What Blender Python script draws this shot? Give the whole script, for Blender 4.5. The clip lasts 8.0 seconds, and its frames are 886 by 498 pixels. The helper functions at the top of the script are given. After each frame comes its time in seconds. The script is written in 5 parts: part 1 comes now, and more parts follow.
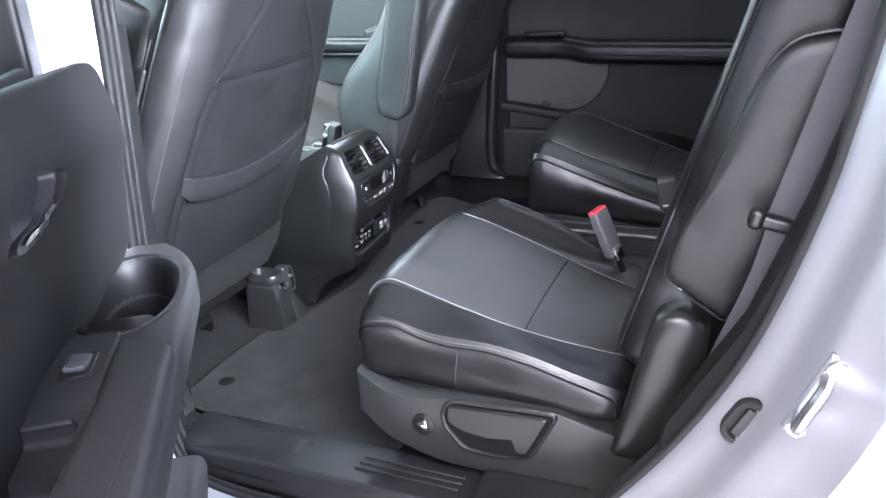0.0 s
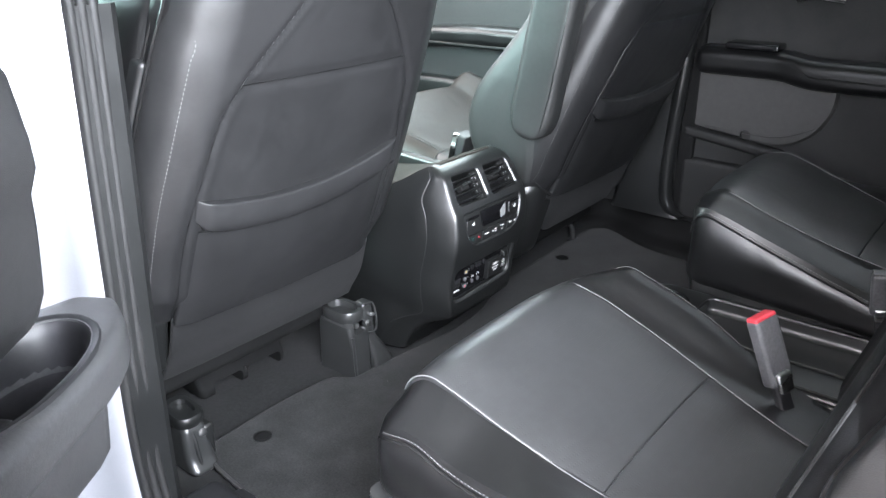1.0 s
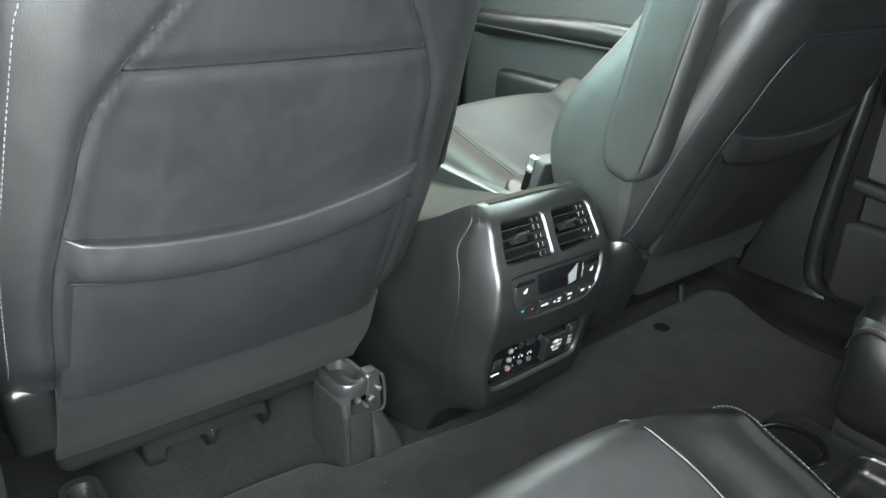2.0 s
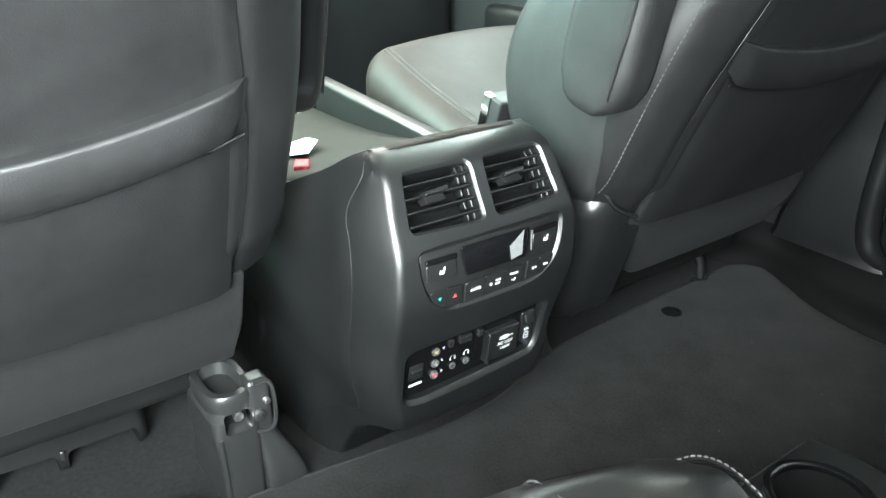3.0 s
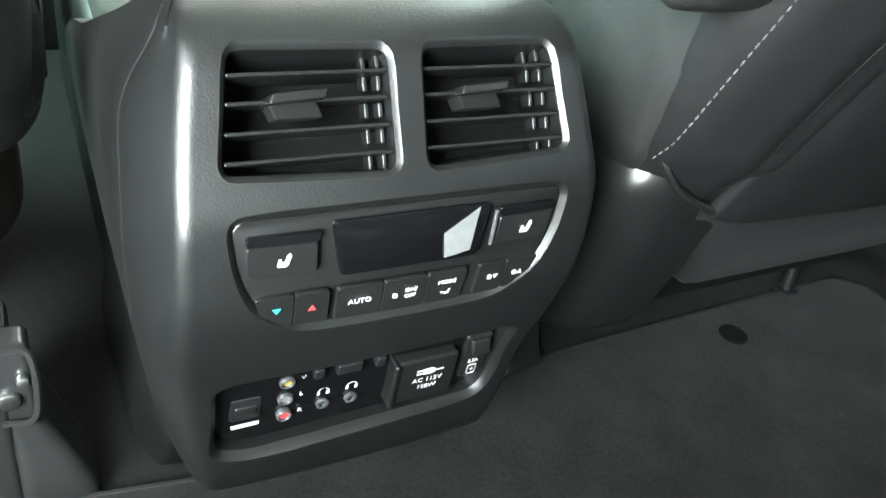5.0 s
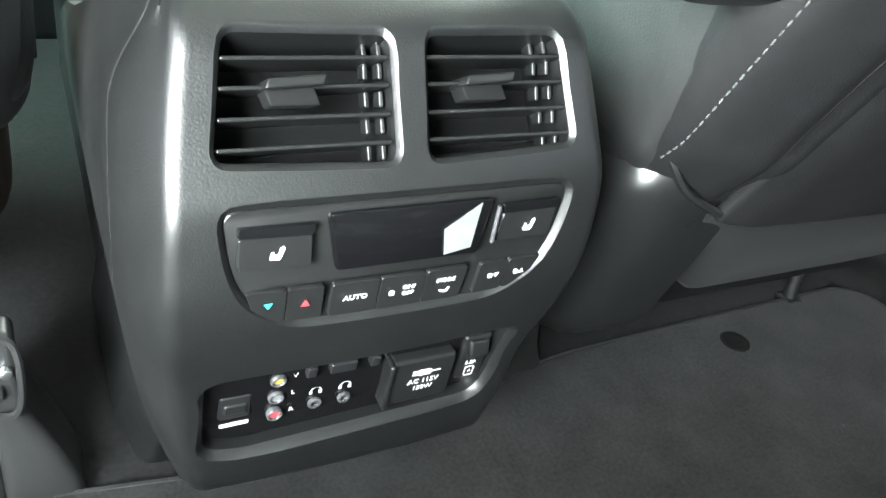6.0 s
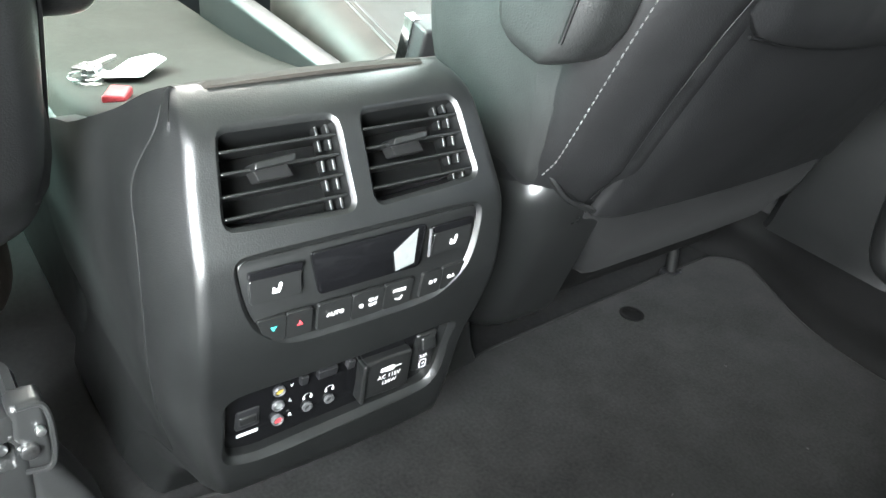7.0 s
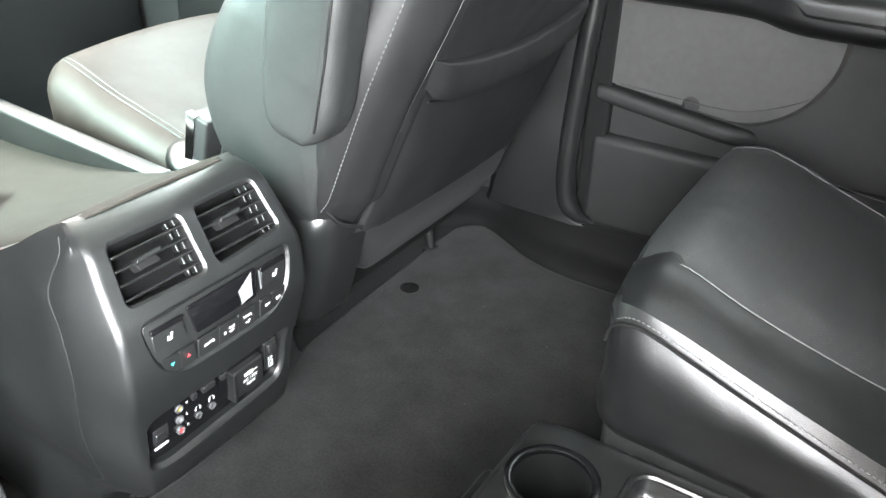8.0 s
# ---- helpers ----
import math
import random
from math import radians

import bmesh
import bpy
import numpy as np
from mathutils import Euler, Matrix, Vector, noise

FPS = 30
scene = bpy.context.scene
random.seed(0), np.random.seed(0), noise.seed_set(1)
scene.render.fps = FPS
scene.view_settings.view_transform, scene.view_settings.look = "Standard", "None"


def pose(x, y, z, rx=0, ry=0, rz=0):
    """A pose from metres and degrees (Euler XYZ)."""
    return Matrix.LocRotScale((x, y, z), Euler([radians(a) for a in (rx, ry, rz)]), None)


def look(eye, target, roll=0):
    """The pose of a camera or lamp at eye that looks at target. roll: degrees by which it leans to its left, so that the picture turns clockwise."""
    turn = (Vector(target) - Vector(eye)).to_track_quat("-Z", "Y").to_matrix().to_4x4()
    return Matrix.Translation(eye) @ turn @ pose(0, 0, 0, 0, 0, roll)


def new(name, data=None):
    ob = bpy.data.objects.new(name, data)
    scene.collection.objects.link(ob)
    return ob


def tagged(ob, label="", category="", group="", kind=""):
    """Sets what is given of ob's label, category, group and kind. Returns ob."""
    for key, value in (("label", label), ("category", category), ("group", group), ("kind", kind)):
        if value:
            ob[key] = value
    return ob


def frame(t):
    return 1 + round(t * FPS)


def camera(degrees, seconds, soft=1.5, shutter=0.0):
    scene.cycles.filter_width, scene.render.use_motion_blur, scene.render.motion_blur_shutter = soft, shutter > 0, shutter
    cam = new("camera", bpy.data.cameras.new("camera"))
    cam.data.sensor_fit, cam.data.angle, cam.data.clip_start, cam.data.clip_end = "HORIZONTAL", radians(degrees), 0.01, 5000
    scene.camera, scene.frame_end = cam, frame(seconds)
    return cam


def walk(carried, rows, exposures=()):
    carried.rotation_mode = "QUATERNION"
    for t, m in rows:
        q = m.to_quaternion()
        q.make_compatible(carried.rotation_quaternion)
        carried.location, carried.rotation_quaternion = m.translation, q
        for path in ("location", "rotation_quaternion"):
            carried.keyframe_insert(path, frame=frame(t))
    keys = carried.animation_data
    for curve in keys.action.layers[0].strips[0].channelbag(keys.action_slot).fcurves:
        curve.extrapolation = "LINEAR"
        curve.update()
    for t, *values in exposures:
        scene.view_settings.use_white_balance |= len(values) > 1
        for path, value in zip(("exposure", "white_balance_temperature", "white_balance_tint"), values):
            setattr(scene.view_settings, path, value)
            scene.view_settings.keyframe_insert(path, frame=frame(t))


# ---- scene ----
cam = camera(59.3, 8.0)
PATH = [
    (0, (0.864, -1.602, 0.829), (0.138, 0.108, 0.087), -2.9),
    (0.3, (0.833, -1.511, 0.83), (0.104, 0.179, 0.046), -3.3),
    (0.5, (0.832, -1.412, 0.823), (0.016, 0.241, 0.047), -3.2),
    (0.6, (0.833, -1.357, 0.825), (-0.053, 0.27, 0.073), -2.6),
    (0.8, (0.837, -1.249, 0.825), (-0.186, 0.299, 0.078), -0.1),
    (1, (0.842, -1.158, 0.809), (-0.327, 0.273, 0.043), -0.5),
    (1.2, (0.82, -1.079, 0.799), (-0.442, 0.28, 0.05), -1.6),
    (2.3, (0.617, -0.653, 0.708), (-0.788, 0.509, -0.114), 3.3),
    (2.5, (0.604, -0.582, 0.671), (-0.8, 0.564, -0.175), 1.7),
    (3, (0.554, -0.463, 0.629), (-0.893, 0.622, -0.223), 0.7),
    (3.3, (0.52, -0.418, 0.609), (-0.894, 0.68, -0.282), 4.6),
    (3.5, (0.496, -0.381, 0.59), (-0.899, 0.755, -0.284), 7.8),
    (4, (0.414, -0.27, 0.536), (-1.011, 0.749, -0.428), 9.6),
    (4.2, (0.376, -0.226, 0.521), (-1.071, 0.709, -0.493), 8.0),
    (4.5, (0.333, -0.175, 0.519), (-1.086, 0.711, -0.577), 8.9),
    (6, (0.302, -0.156, 0.504), (-1.104, 0.732, -0.607), 12.1),
    (6.5, (0.326, -0.175, 0.524), (-1.056, 0.775, -0.565), 11.6),
    (6.8, (0.36, -0.209, 0.545), (-1.008, 0.81, -0.5), 9.0),
    (7, (0.389, -0.24, 0.566), (-0.942, 0.855, -0.448), 6.9),
    (7.2, (0.423, -0.268, 0.597), (-0.816, 0.919, -0.431), 5.3),
    (7.5, (0.463, -0.328, 0.64), (-0.625, 0.997, -0.389), 4.1),
    (8, (0.535, -0.418, 0.72), (-0.388, 1.051, -0.276), 1.6),
]
EXPOSURES = [(0, 3.02, 5750, 17), (1.0, 3.1, 6050, 13), (2.3, 3.11, 6250, 2), (3.0, 3.54, 6250, 2), (3.5, 3.83, 6250, 2), (4.5, 3.49, 6250, 1), (5.8, 4.01, 6280, 4), (6.5, 4.19, 6300, 5), (7.0, 4.0, 6300, 6), (7.5, 3.84, 6350, 8), (8, 4.31, 6400, 9)]
walk(cam, [(t, look(eye, target, roll)) for t, eye, target, roll in PATH], EXPOSURES)

# ---- world and light ----
world = bpy.data.worlds.new("world")
scene.world = world
world.use_nodes = True
_wn = world.node_tree.nodes
_sky = _wn.new("ShaderNodeTexSky")
_sky.sky_type, _sky.sun_disc = "NISHITA", False
_sky.sun_elevation, _sky.sun_rotation = radians(60), radians(180)
_sky.air_density, _sky.dust_density = 0.8, 8.0
world.node_tree.links.new(_sky.outputs[0], _wn["Background"].inputs[0])
_wn["Background"].inputs[1].default_value = 0.16

sun = new("sun", bpy.data.lights.new("sun", "SUN"))
sun.data.energy, sun.data.angle, sun.data.color = 4.0, radians(1), (1.0, 0.985, 0.97)
sun.matrix_world = look((0.1, -0.7, 4.0), (0, 0, 0))


def window_light(name, place, target, w, h, power, colour):
    lamp = new(name, bpy.data.lights.new(name, "AREA"))
    lamp.data.shape, lamp.data.size, lamp.data.size_y = "RECTANGLE", w, h
    lamp.data.energy, lamp.data.color = power, colour
    lamp.matrix_world = look(place, target)
    return lamp


# sky light through the tinted windscreen and the far side windows
window_light("windscreen_light", (-1.08, 0.0, 1.0), (-0.2, 0.0, 0.60), 1.3, 0.28, 2.39, (1.0, 0.96, 0.88))
window_light("rear_window_light", (1.86, 0.0, 0.93), (0.0, 0.0, 0.45), 1.2, 0.38, 1.02, (0.92, 1.0, 0.98))
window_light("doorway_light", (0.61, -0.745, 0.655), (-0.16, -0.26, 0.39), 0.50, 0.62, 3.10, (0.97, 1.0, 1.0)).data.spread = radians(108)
window_light("driver_window_light", (-0.78, -0.72, 0.90), (-0.02, 0.22, 0.45), 0.85, 0.38, 5.63, (0.64, 1.0, 0.89))
window_light("side_window_light", (0.45, 0.74, 0.92), (0.35, -0.2, 0.3), 0.8, 0.3, 0.13, (0.9, 1.0, 0.97))
window_light("front_side_window_light", (-0.45, 0.74, 0.92), (-0.3, 0.0, 0.3), 0.7, 0.3, 1.54, (0.85, 1.0, 0.96))


# ---- materials ----
def shader(name, colour, rough=0.5, metal=0.0, spec=0.5, vary=0.25, grain=0.0, grain_size=0.0012, grain_kind="noise",
           stain=0.12, stain_size=0.09, rough_vary=0.1, coat=0.0, sheen=0.0, slack=0.0):
    """A surface with colour and gloss that vary at two scales and a fine relief, sizes in metres."""
    m = bpy.data.materials.new(name)
    m.use_nodes = True
    t = m.node_tree
    n, l = t.nodes, t.links
    b = n["Principled BSDF"]
    b.inputs["Metallic"].default_value = metal
    b.inputs["Specular IOR Level"].default_value = spec
    b.inputs["Coat Weight"].default_value = coat
    b.inputs["Sheen Weight"].default_value = sheen
    b.inputs["Sheen Roughness"].default_value = 0.5
    co = n.new("ShaderNodeTexCoord")
    big = n.new("ShaderNodeTexNoise")
    big.inputs["Scale"].default_value, big.inputs["Detail"].default_value = 1 / stain_size, 6
    big.inputs["Roughness"].default_value = 0.6
    fine = n.new("ShaderNodeTexNoise")
    fine.inputs["Scale"].default_value, fine.inputs["Detail"].default_value = 1 / (grain_size * 4), 3
    l.new(co.outputs["Object"], big.inputs["Vector"])
    l.new(co.outputs["Object"], fine.inputs["Vector"])
    add = n.new("ShaderNodeMath")
    add.operation = "ADD"
    s1 = n.new("ShaderNodeMapRange")
    s1.inputs["From Min"].default_value, s1.inputs["From Max"].default_value = 0.3, 0.7
    s1.inputs["To Min"].default_value, s1.inputs["To Max"].default_value = -stain, stain
    s2 = n.new("ShaderNodeMapRange")
    s2.inputs["From Min"].default_value, s2.inputs["From Max"].default_value = 0.3, 0.7
    s2.inputs["To Min"].default_value, s2.inputs["To Max"].default_value = 1 - vary, 1 + vary
    l.new(big.outputs["Fac"], s1.inputs["Value"])
    l.new(fine.outputs["Fac"], s2.inputs["Value"])
    l.new(s1.outputs[0], add.inputs[0])
    l.new(s2.outputs[0], add.inputs[1])
    mul = n.new("ShaderNodeVectorMath")
    mul.operation = "SCALE"
    mul.inputs[0].default_value = colour
    l.new(add.outputs[0], mul.inputs["Scale"])
    l.new(mul.outputs[0], b.inputs["Base Color"])
    rr = n.new("ShaderNodeMapRange")
    rr.inputs["From Min"].default_value, rr.inputs["From Max"].default_value = 0.3, 0.7
    rr.inputs["To Min"].default_value, rr.inputs["To Max"].default_value = rough - rough_vary, rough + rough_vary
    l.new(big.outputs["Fac"], rr.inputs["Value"])
    l.new(rr.outputs[0], b.inputs["Roughness"])
    if grain > 0:
        if grain_kind == "cells":
            g = n.new("ShaderNodeTexVoronoi")
            g.feature = "DISTANCE_TO_EDGE"
            g.inputs["Scale"].default_value = 1 / grain_size
            out = g.outputs["Distance"]
        elif grain_kind == "dots":
            g = n.new("ShaderNodeTexVoronoi")
            g.inputs["Scale"].default_value = 1 / grain_size
            g.inputs["Randomness"].default_value = 0.0
            step = n.new("ShaderNodeMapRange")
            step.inputs["From Min"].default_value, step.inputs["From Max"].default_value = 0.18, 0.36
            l.new(g.outputs["Distance"], step.inputs["Value"])
            out = step.outputs[0]
        else:
            g = n.new("ShaderNodeTexNoise")
            g.inputs["Scale"].default_value, g.inputs["Detail"].default_value = 1 / grain_size, 4
            out = g.outputs["Fac"]
        l.new(co.outputs["Object"], g.inputs["Vector"])
        bump = n.new("ShaderNodeBump")
        bump.inputs["Strength"].default_value, bump.inputs["Distance"].default_value = grain, grain_size * 0.5
        l.new(out, bump.inputs["Height"])
        l.new(bump.outputs[0], b.inputs["Normal"])
        if slack > 0:
            # soft hollows and ripples of a stretched skin
            soft = n.new("ShaderNodeTexNoise")
            soft.inputs["Scale"].default_value, soft.inputs["Detail"].default_value = 13.0, 1
            soft.inputs["Distortion"].default_value = 0.6
            l.new(co.outputs["Object"], soft.inputs["Vector"])
            ripple = n.new("ShaderNodeBump")
            ripple.inputs["Strength"].default_value, ripple.inputs["Distance"].default_value = 1.0, slack
            l.new(soft.outputs["Fac"], ripple.inputs["Height"])
            l.new(ripple.outputs[0], bump.inputs["Normal"])
    return m


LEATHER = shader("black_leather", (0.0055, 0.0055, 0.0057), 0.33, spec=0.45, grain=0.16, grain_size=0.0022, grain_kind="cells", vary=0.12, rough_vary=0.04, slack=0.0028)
VINYL = shader("seat_back_vinyl", (0.0092, 0.0092, 0.0096), 0.42, grain=0.18, grain_size=0.0022, grain_kind="cells", vary=0.12, rough_vary=0.03, stain=0.14, stain_size=0.14, slack=0.0024)
# front cushion leather; reflected window light is put into its warm, paler colour
LITFRONT = shader("lit_front_leather", (0.0185, 0.0130, 0.0104), 0.56, spec=0.4, grain=0.18, grain_size=0.0025, grain_kind="cells", vary=0.15, rough_vary=0.05, slack=0.0028)
# paler leather for the passenger side, with the driver-window light in its colour
LITSIDE = shader("lit_side_leather", (0.0135, 0.0140, 0.0138), 0.50, spec=0.45, grain=0.18, grain_size=0.0025, grain_kind="cells", vary=0.15, rough_vary=0.05, slack=0.0024)
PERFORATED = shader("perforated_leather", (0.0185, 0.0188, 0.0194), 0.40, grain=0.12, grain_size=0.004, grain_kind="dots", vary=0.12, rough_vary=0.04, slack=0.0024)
PLASTIC = shader("grained_plastic", (0.0076, 0.0080, 0.0080), 0.35, spec=0.7, grain=0.30, grain_size=0.0011, vary=0.15, rough_vary=0.06)
# lighter copy of the black plastic; doorway light is mixed into the colour
LITPLASTIC = shader("lit_black_plastic", (0.0195, 0.020, 0.020), 0.30, spec=0.6, grain=0.12, grain_size=0.0009, vary=0.06, stain=0.04, rough_vary=0.015)
SATIN = shader("satin_plastic", (0.010, 0.0103, 0.0103), 0.30, grain=0.15, grain_size=0.0008, vary=0.1, rough_vary=0.03)
DARK = shader("dark_plastic", (0.010, 0.010, 0.011), 0.45, vary=0.15)
GLOSS = shader("gloss_black", (0.004, 0.004, 0.0045), 0.12, vary=0.1, rough_vary=0.05)
CARPET = shader("carpet", (0.0115, 0.0115, 0.0117), 0.95, spec=0.1, grain=0.4, grain_size=0.0012, vary=0.3, stain=0.25, sheen=0.05)
MAT = shader("floor_mat_pile", (0.0155, 0.0156, 0.0156), 0.95, spec=0.1, grain=0.35, grain_size=0.0009, vary=0.3, stain=0.5, stain_size=0.075, sheen=0.1)
BINDING = shader("mat_binding", (0.018, 0.018, 0.018), 0.8, grain=0.6, grain_size=0.002)
# flat black for seals and trim; also painted shade inside openings
SEALSHADE = shader("seal_and_shade_black", (0.004, 0.004, 0.004), 0.8, spec=0.2, vary=0.15)
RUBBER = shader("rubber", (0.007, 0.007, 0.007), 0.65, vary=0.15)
WEB = shader("seat_belt_web", (0.045, 0.045, 0.049), 0.6, grain=0.12, grain_size=0.0015, spec=0.4, vary=0.06, stain=0.04)
PAINT = shader("silver_paint", (0.37, 0.38, 0.405), 0.32, metal=0.55, vary=0.02, stain=0.02, grain_size=0.0005, rough_vary=0.01)
STEEL = shader("bare_steel", (0.55, 0.55, 0.55), 0.3, metal=1.0)
CHROME = shader("chrome", (0.75, 0.75, 0.75), 0.1, metal=1.0, rough_vary=0.04)
FABRIC = shader("woven_fabric", (0.0060, 0.0060, 0.0063), 0.85, spec=0.2, grain=0.5, grain_size=0.0014, vary=0.25, rough_vary=0.04, sheen=0.02)
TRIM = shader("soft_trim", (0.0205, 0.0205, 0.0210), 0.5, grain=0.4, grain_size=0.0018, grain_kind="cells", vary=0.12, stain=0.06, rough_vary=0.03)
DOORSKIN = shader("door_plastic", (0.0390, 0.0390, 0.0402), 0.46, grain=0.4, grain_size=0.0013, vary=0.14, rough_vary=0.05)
INSERT = shader("door_insert_vinyl", (0.036, 0.0350, 0.0340), 0.55, grain=0.3, grain_size=0.0025, grain_kind="cells", vary=0.1)
THREAD = shader("grey_thread", (0.082, 0.082, 0.082), 0.7, vary=0.1)
HEADLINER = shader("headliner_cloth", (0.36, 0.345, 0.31), 0.95, spec=0.1, grain=0.4, grain_size=0.002)
GREYPLASTIC = shader("grey_plastic", (0.055, 0.055, 0.058), 0.42, grain=0.2, grain_size=0.001)
RED = shader("red_plastic", (0.40, 0.030, 0.042), 0.4, vary=0.1)
WHITE = shader("white_print", (0.58, 0.58, 0.57), 0.5, vary=0.05)
CARD = shader("white_card", (0.80, 0.80, 0.78), 0.6, vary=0.05)
YELLOW = shader("yellow_plastic", (0.34, 0.25, 0.05), 0.4, vary=0.1)
# warm pale tone paints the headliner and windscreen light on the console top
TOPSKIN = shader("matt_lit_console_skin", (0.0235, 0.0205, 0.0170), 0.8, spec=0.25, grain=0.3, grain_size=0.0015, vary=0.1)
FILM = shader("clear_film", (0.16, 0.165, 0.165), 0.4, vary=0.1)
TEAL = shader("teal_print", (0.05, 0.42, 0.40), 0.5, vary=0.1)
REDPRINT = shader("red_print", (0.55, 0.05, 0.06), 0.5, vary=0.1)
CONCRETE = shader("grey_soffit", (0.22, 0.22, 0.22), 0.9, grain=0.3, grain_size=0.01, stain_size=1.0)
ASPHALT = shader("concrete", (0.34, 0.34, 0.33), 0.9, grain=0.8, grain_size=0.01, vary=0.4, stain=0.3, stain_size=1.5)


# ---- mesh tools ----
def step(a, b, x):
    t = max(0.0, min(1.0, (x - a) / (b - a)))
    return t * t * (3 - 2 * t)


def part(name, bm, material, parent=None, label="", angle=38):
    """Links a bmesh, laid out in world metres, as one mesh object under a thing or a part."""
    bmesh.ops.recalc_face_normals(bm, faces=bm.faces)
    me = bpy.data.meshes.new(name)
    bm.to_mesh(me)
    bm.free()
    me.materials.append(material)
    me.shade_smooth()
    me.set_sharp_from_angle(angle=radians(angle))
    ob = new(name, me)
    if parent is not None:
        ob.parent = parent
        ob.matrix_parent_inverse = world_of(parent).inverted()
    if label:
        ob["label"] = label
    return ob


def world_of(ob):
    """The pose of an object in the world, before the scene is evaluated."""
    if ob.parent is None:
        return ob.matrix_basis.copy()
    return world_of(ob.parent) @ ob.matrix_parent_inverse @ ob.matrix_basis


def thing(name, place, label, category, group="", kind=""):
    ob = new(name)
    ob.empty_display_size = 0.02
    ob.location = place
    return tagged(ob, label, category, group, kind)


def ticks(lo, hi, r, n):
    r = min(r, (hi - lo) / 2 * 0.999)
    arc = [r * (1 - math.tan(radians(a))) for a in (45, 33, 22, 11, 0)]
    mid = [lo + r + (hi - lo - 2 * r) * i / n for i in range(1, n)]
    return [lo + a for a in arc] + mid + [hi - a for a in reversed(arc)]


def rounded(lo, hi, r, n=(6, 6, 6), bend=None):
    """A closed box with rounded edges; bend moves its points."""
    lo, hi = Vector(lo), Vector(hi)
    rr = min(r, min((hi - lo)) / 2 * 0.999)
    ax = [ticks(lo[i], hi[i], rr, n[i]) for i in range(3)]
    bm = bmesh.new()
    made = {}
    inner_lo, inner_hi = lo + Vector((rr, rr, rr)), hi - Vector((rr, rr, rr))

    def vert(i, j, k):
        key = (i, j, k)
        if key not in made:
            p = Vector((ax[0][i], ax[1][j], ax[2][k]))
            q = Vector([min(max(p[a], inner_lo[a]), inner_hi[a]) for a in range(3)])
            d = p - q
            p = q + d.normalized() * rr if d.length > 1e-9 else p
            made[key] = bm.verts.new(bend(p) if bend else p)
        return made[key]

    size = [len(a) - 1 for a in ax]
    for a in range(3):
        b, c = (a + 1) % 3, (a + 2) % 3
        for side in (0, size[a]):
            for i in range(size[b]):
                for j in range(size[c]):
                    key = []
                    for di, dj in ((0, 0), (1, 0), (1, 1), (0, 1)):
                        k = [0, 0, 0]
                        k[a], k[b], k[c] = side, i + di, j + dj
                        key.append(vert(*k))
                    bm.faces.new(key)
    return bm


def loft(rings, closed=True, caps=True):
    """A skin over rings with the same number of points."""
    bm = bmesh.new()
    vs = [[bm.verts.new(p) for p in ring] for ring in rings]
    n = len(rings[0])
    for a, b in zip(vs, vs[1:]):
        for i in range(n if closed else n - 1):
            j = (i + 1) % n
            bm.faces.new((a[i], a[j], b[j], b[i]))
    if caps and closed:
        bm.faces.new(list(reversed(vs[0])))
        bm.faces.new(vs[-1])
    return bm


def tube(points, r, n=8, cyclic=False, flat=1.0):
    """A rod along points; flat squeezes it across the second axis."""
    pts = [Vector(p) for p in points]
    rings = []
    up = None
    for i, p in enumerate(pts):
        a = pts[i - 1] if i > 0 or cyclic else p
        b = pts[(i + 1) % len(pts)] if i < len(pts) - 1 or cyclic else p
        d = (b - a).normalized()
        if up is None:
            up = d.orthogonal().normalized()
        up = (up - d * up.dot(d)).normalized()
        side = d.cross(up)
        rad = r[i] if isinstance(r, (list, tuple)) else r
        rings.append([p + up * (math.cos(2 * math.pi * k / n) * rad) + side * (math.sin(2 * math.pi * k / n) * rad * flat) for k in range(n)])
    if cyclic:
        rings.append(rings[0])
        bm = loft(rings, True, False)
        bmesh.ops.remove_doubles(bm, verts=bm.verts, dist=1e-6)
        return bm
    return loft(rings)


def smooth_line(points, n=8):
    """A Catmull-Rom line through points."""
    p = [Vector(q) for q in points]
    p = [p[0] * 2 - p[1]] + p + [p[-1] * 2 - p[-2]]
    out = []
    for i in range(1, len(p) - 2):
        for k in range(n):
            t = k / n
            out.append(0.5 * (2 * p[i] + (p[i + 1] - p[i - 1]) * t + (2 * p[i - 1] - 5 * p[i] + 4 * p[i + 1] - p[i + 2]) * t * t
                              + (3 * p[i] - p[i - 1] - 3 * p[i + 1] + p[i + 2]) * t ** 3))
    return out + [p[-2]]


def curve(x, table):
    """A smooth value from a table of (x, value) rows."""
    xs, ys = [a for a, _ in table], [b for _, b in table]
    if x <= xs[0]:
        return ys[0]
    if x >= xs[-1]:
        return ys[-1]
    i = max(k for k in range(len(xs) - 1) if xs[k] <= x)
    h = xs[i + 1] - xs[i]

    def slope(k):
        if k == 0 or k == len(xs) - 1:
            k0, k1 = (0, 1) if k == 0 else (k - 1, k)
            return (ys[k1] - ys[k0]) / (xs[k1] - xs[k0])
        return (ys[k + 1] - ys[k - 1]) / (xs[k + 1] - xs[k - 1])

    t = (x - xs[i]) / h
    m0, m1 = slope(i) * h, slope(i + 1) * h
    return ((2 * t ** 3 - 3 * t * t + 1) * ys[i] + (t ** 3 - 2 * t * t + t) * m0 + (3 * t * t - 2 * t ** 3) * ys[i + 1] + (t ** 3 - t * t) * m1)


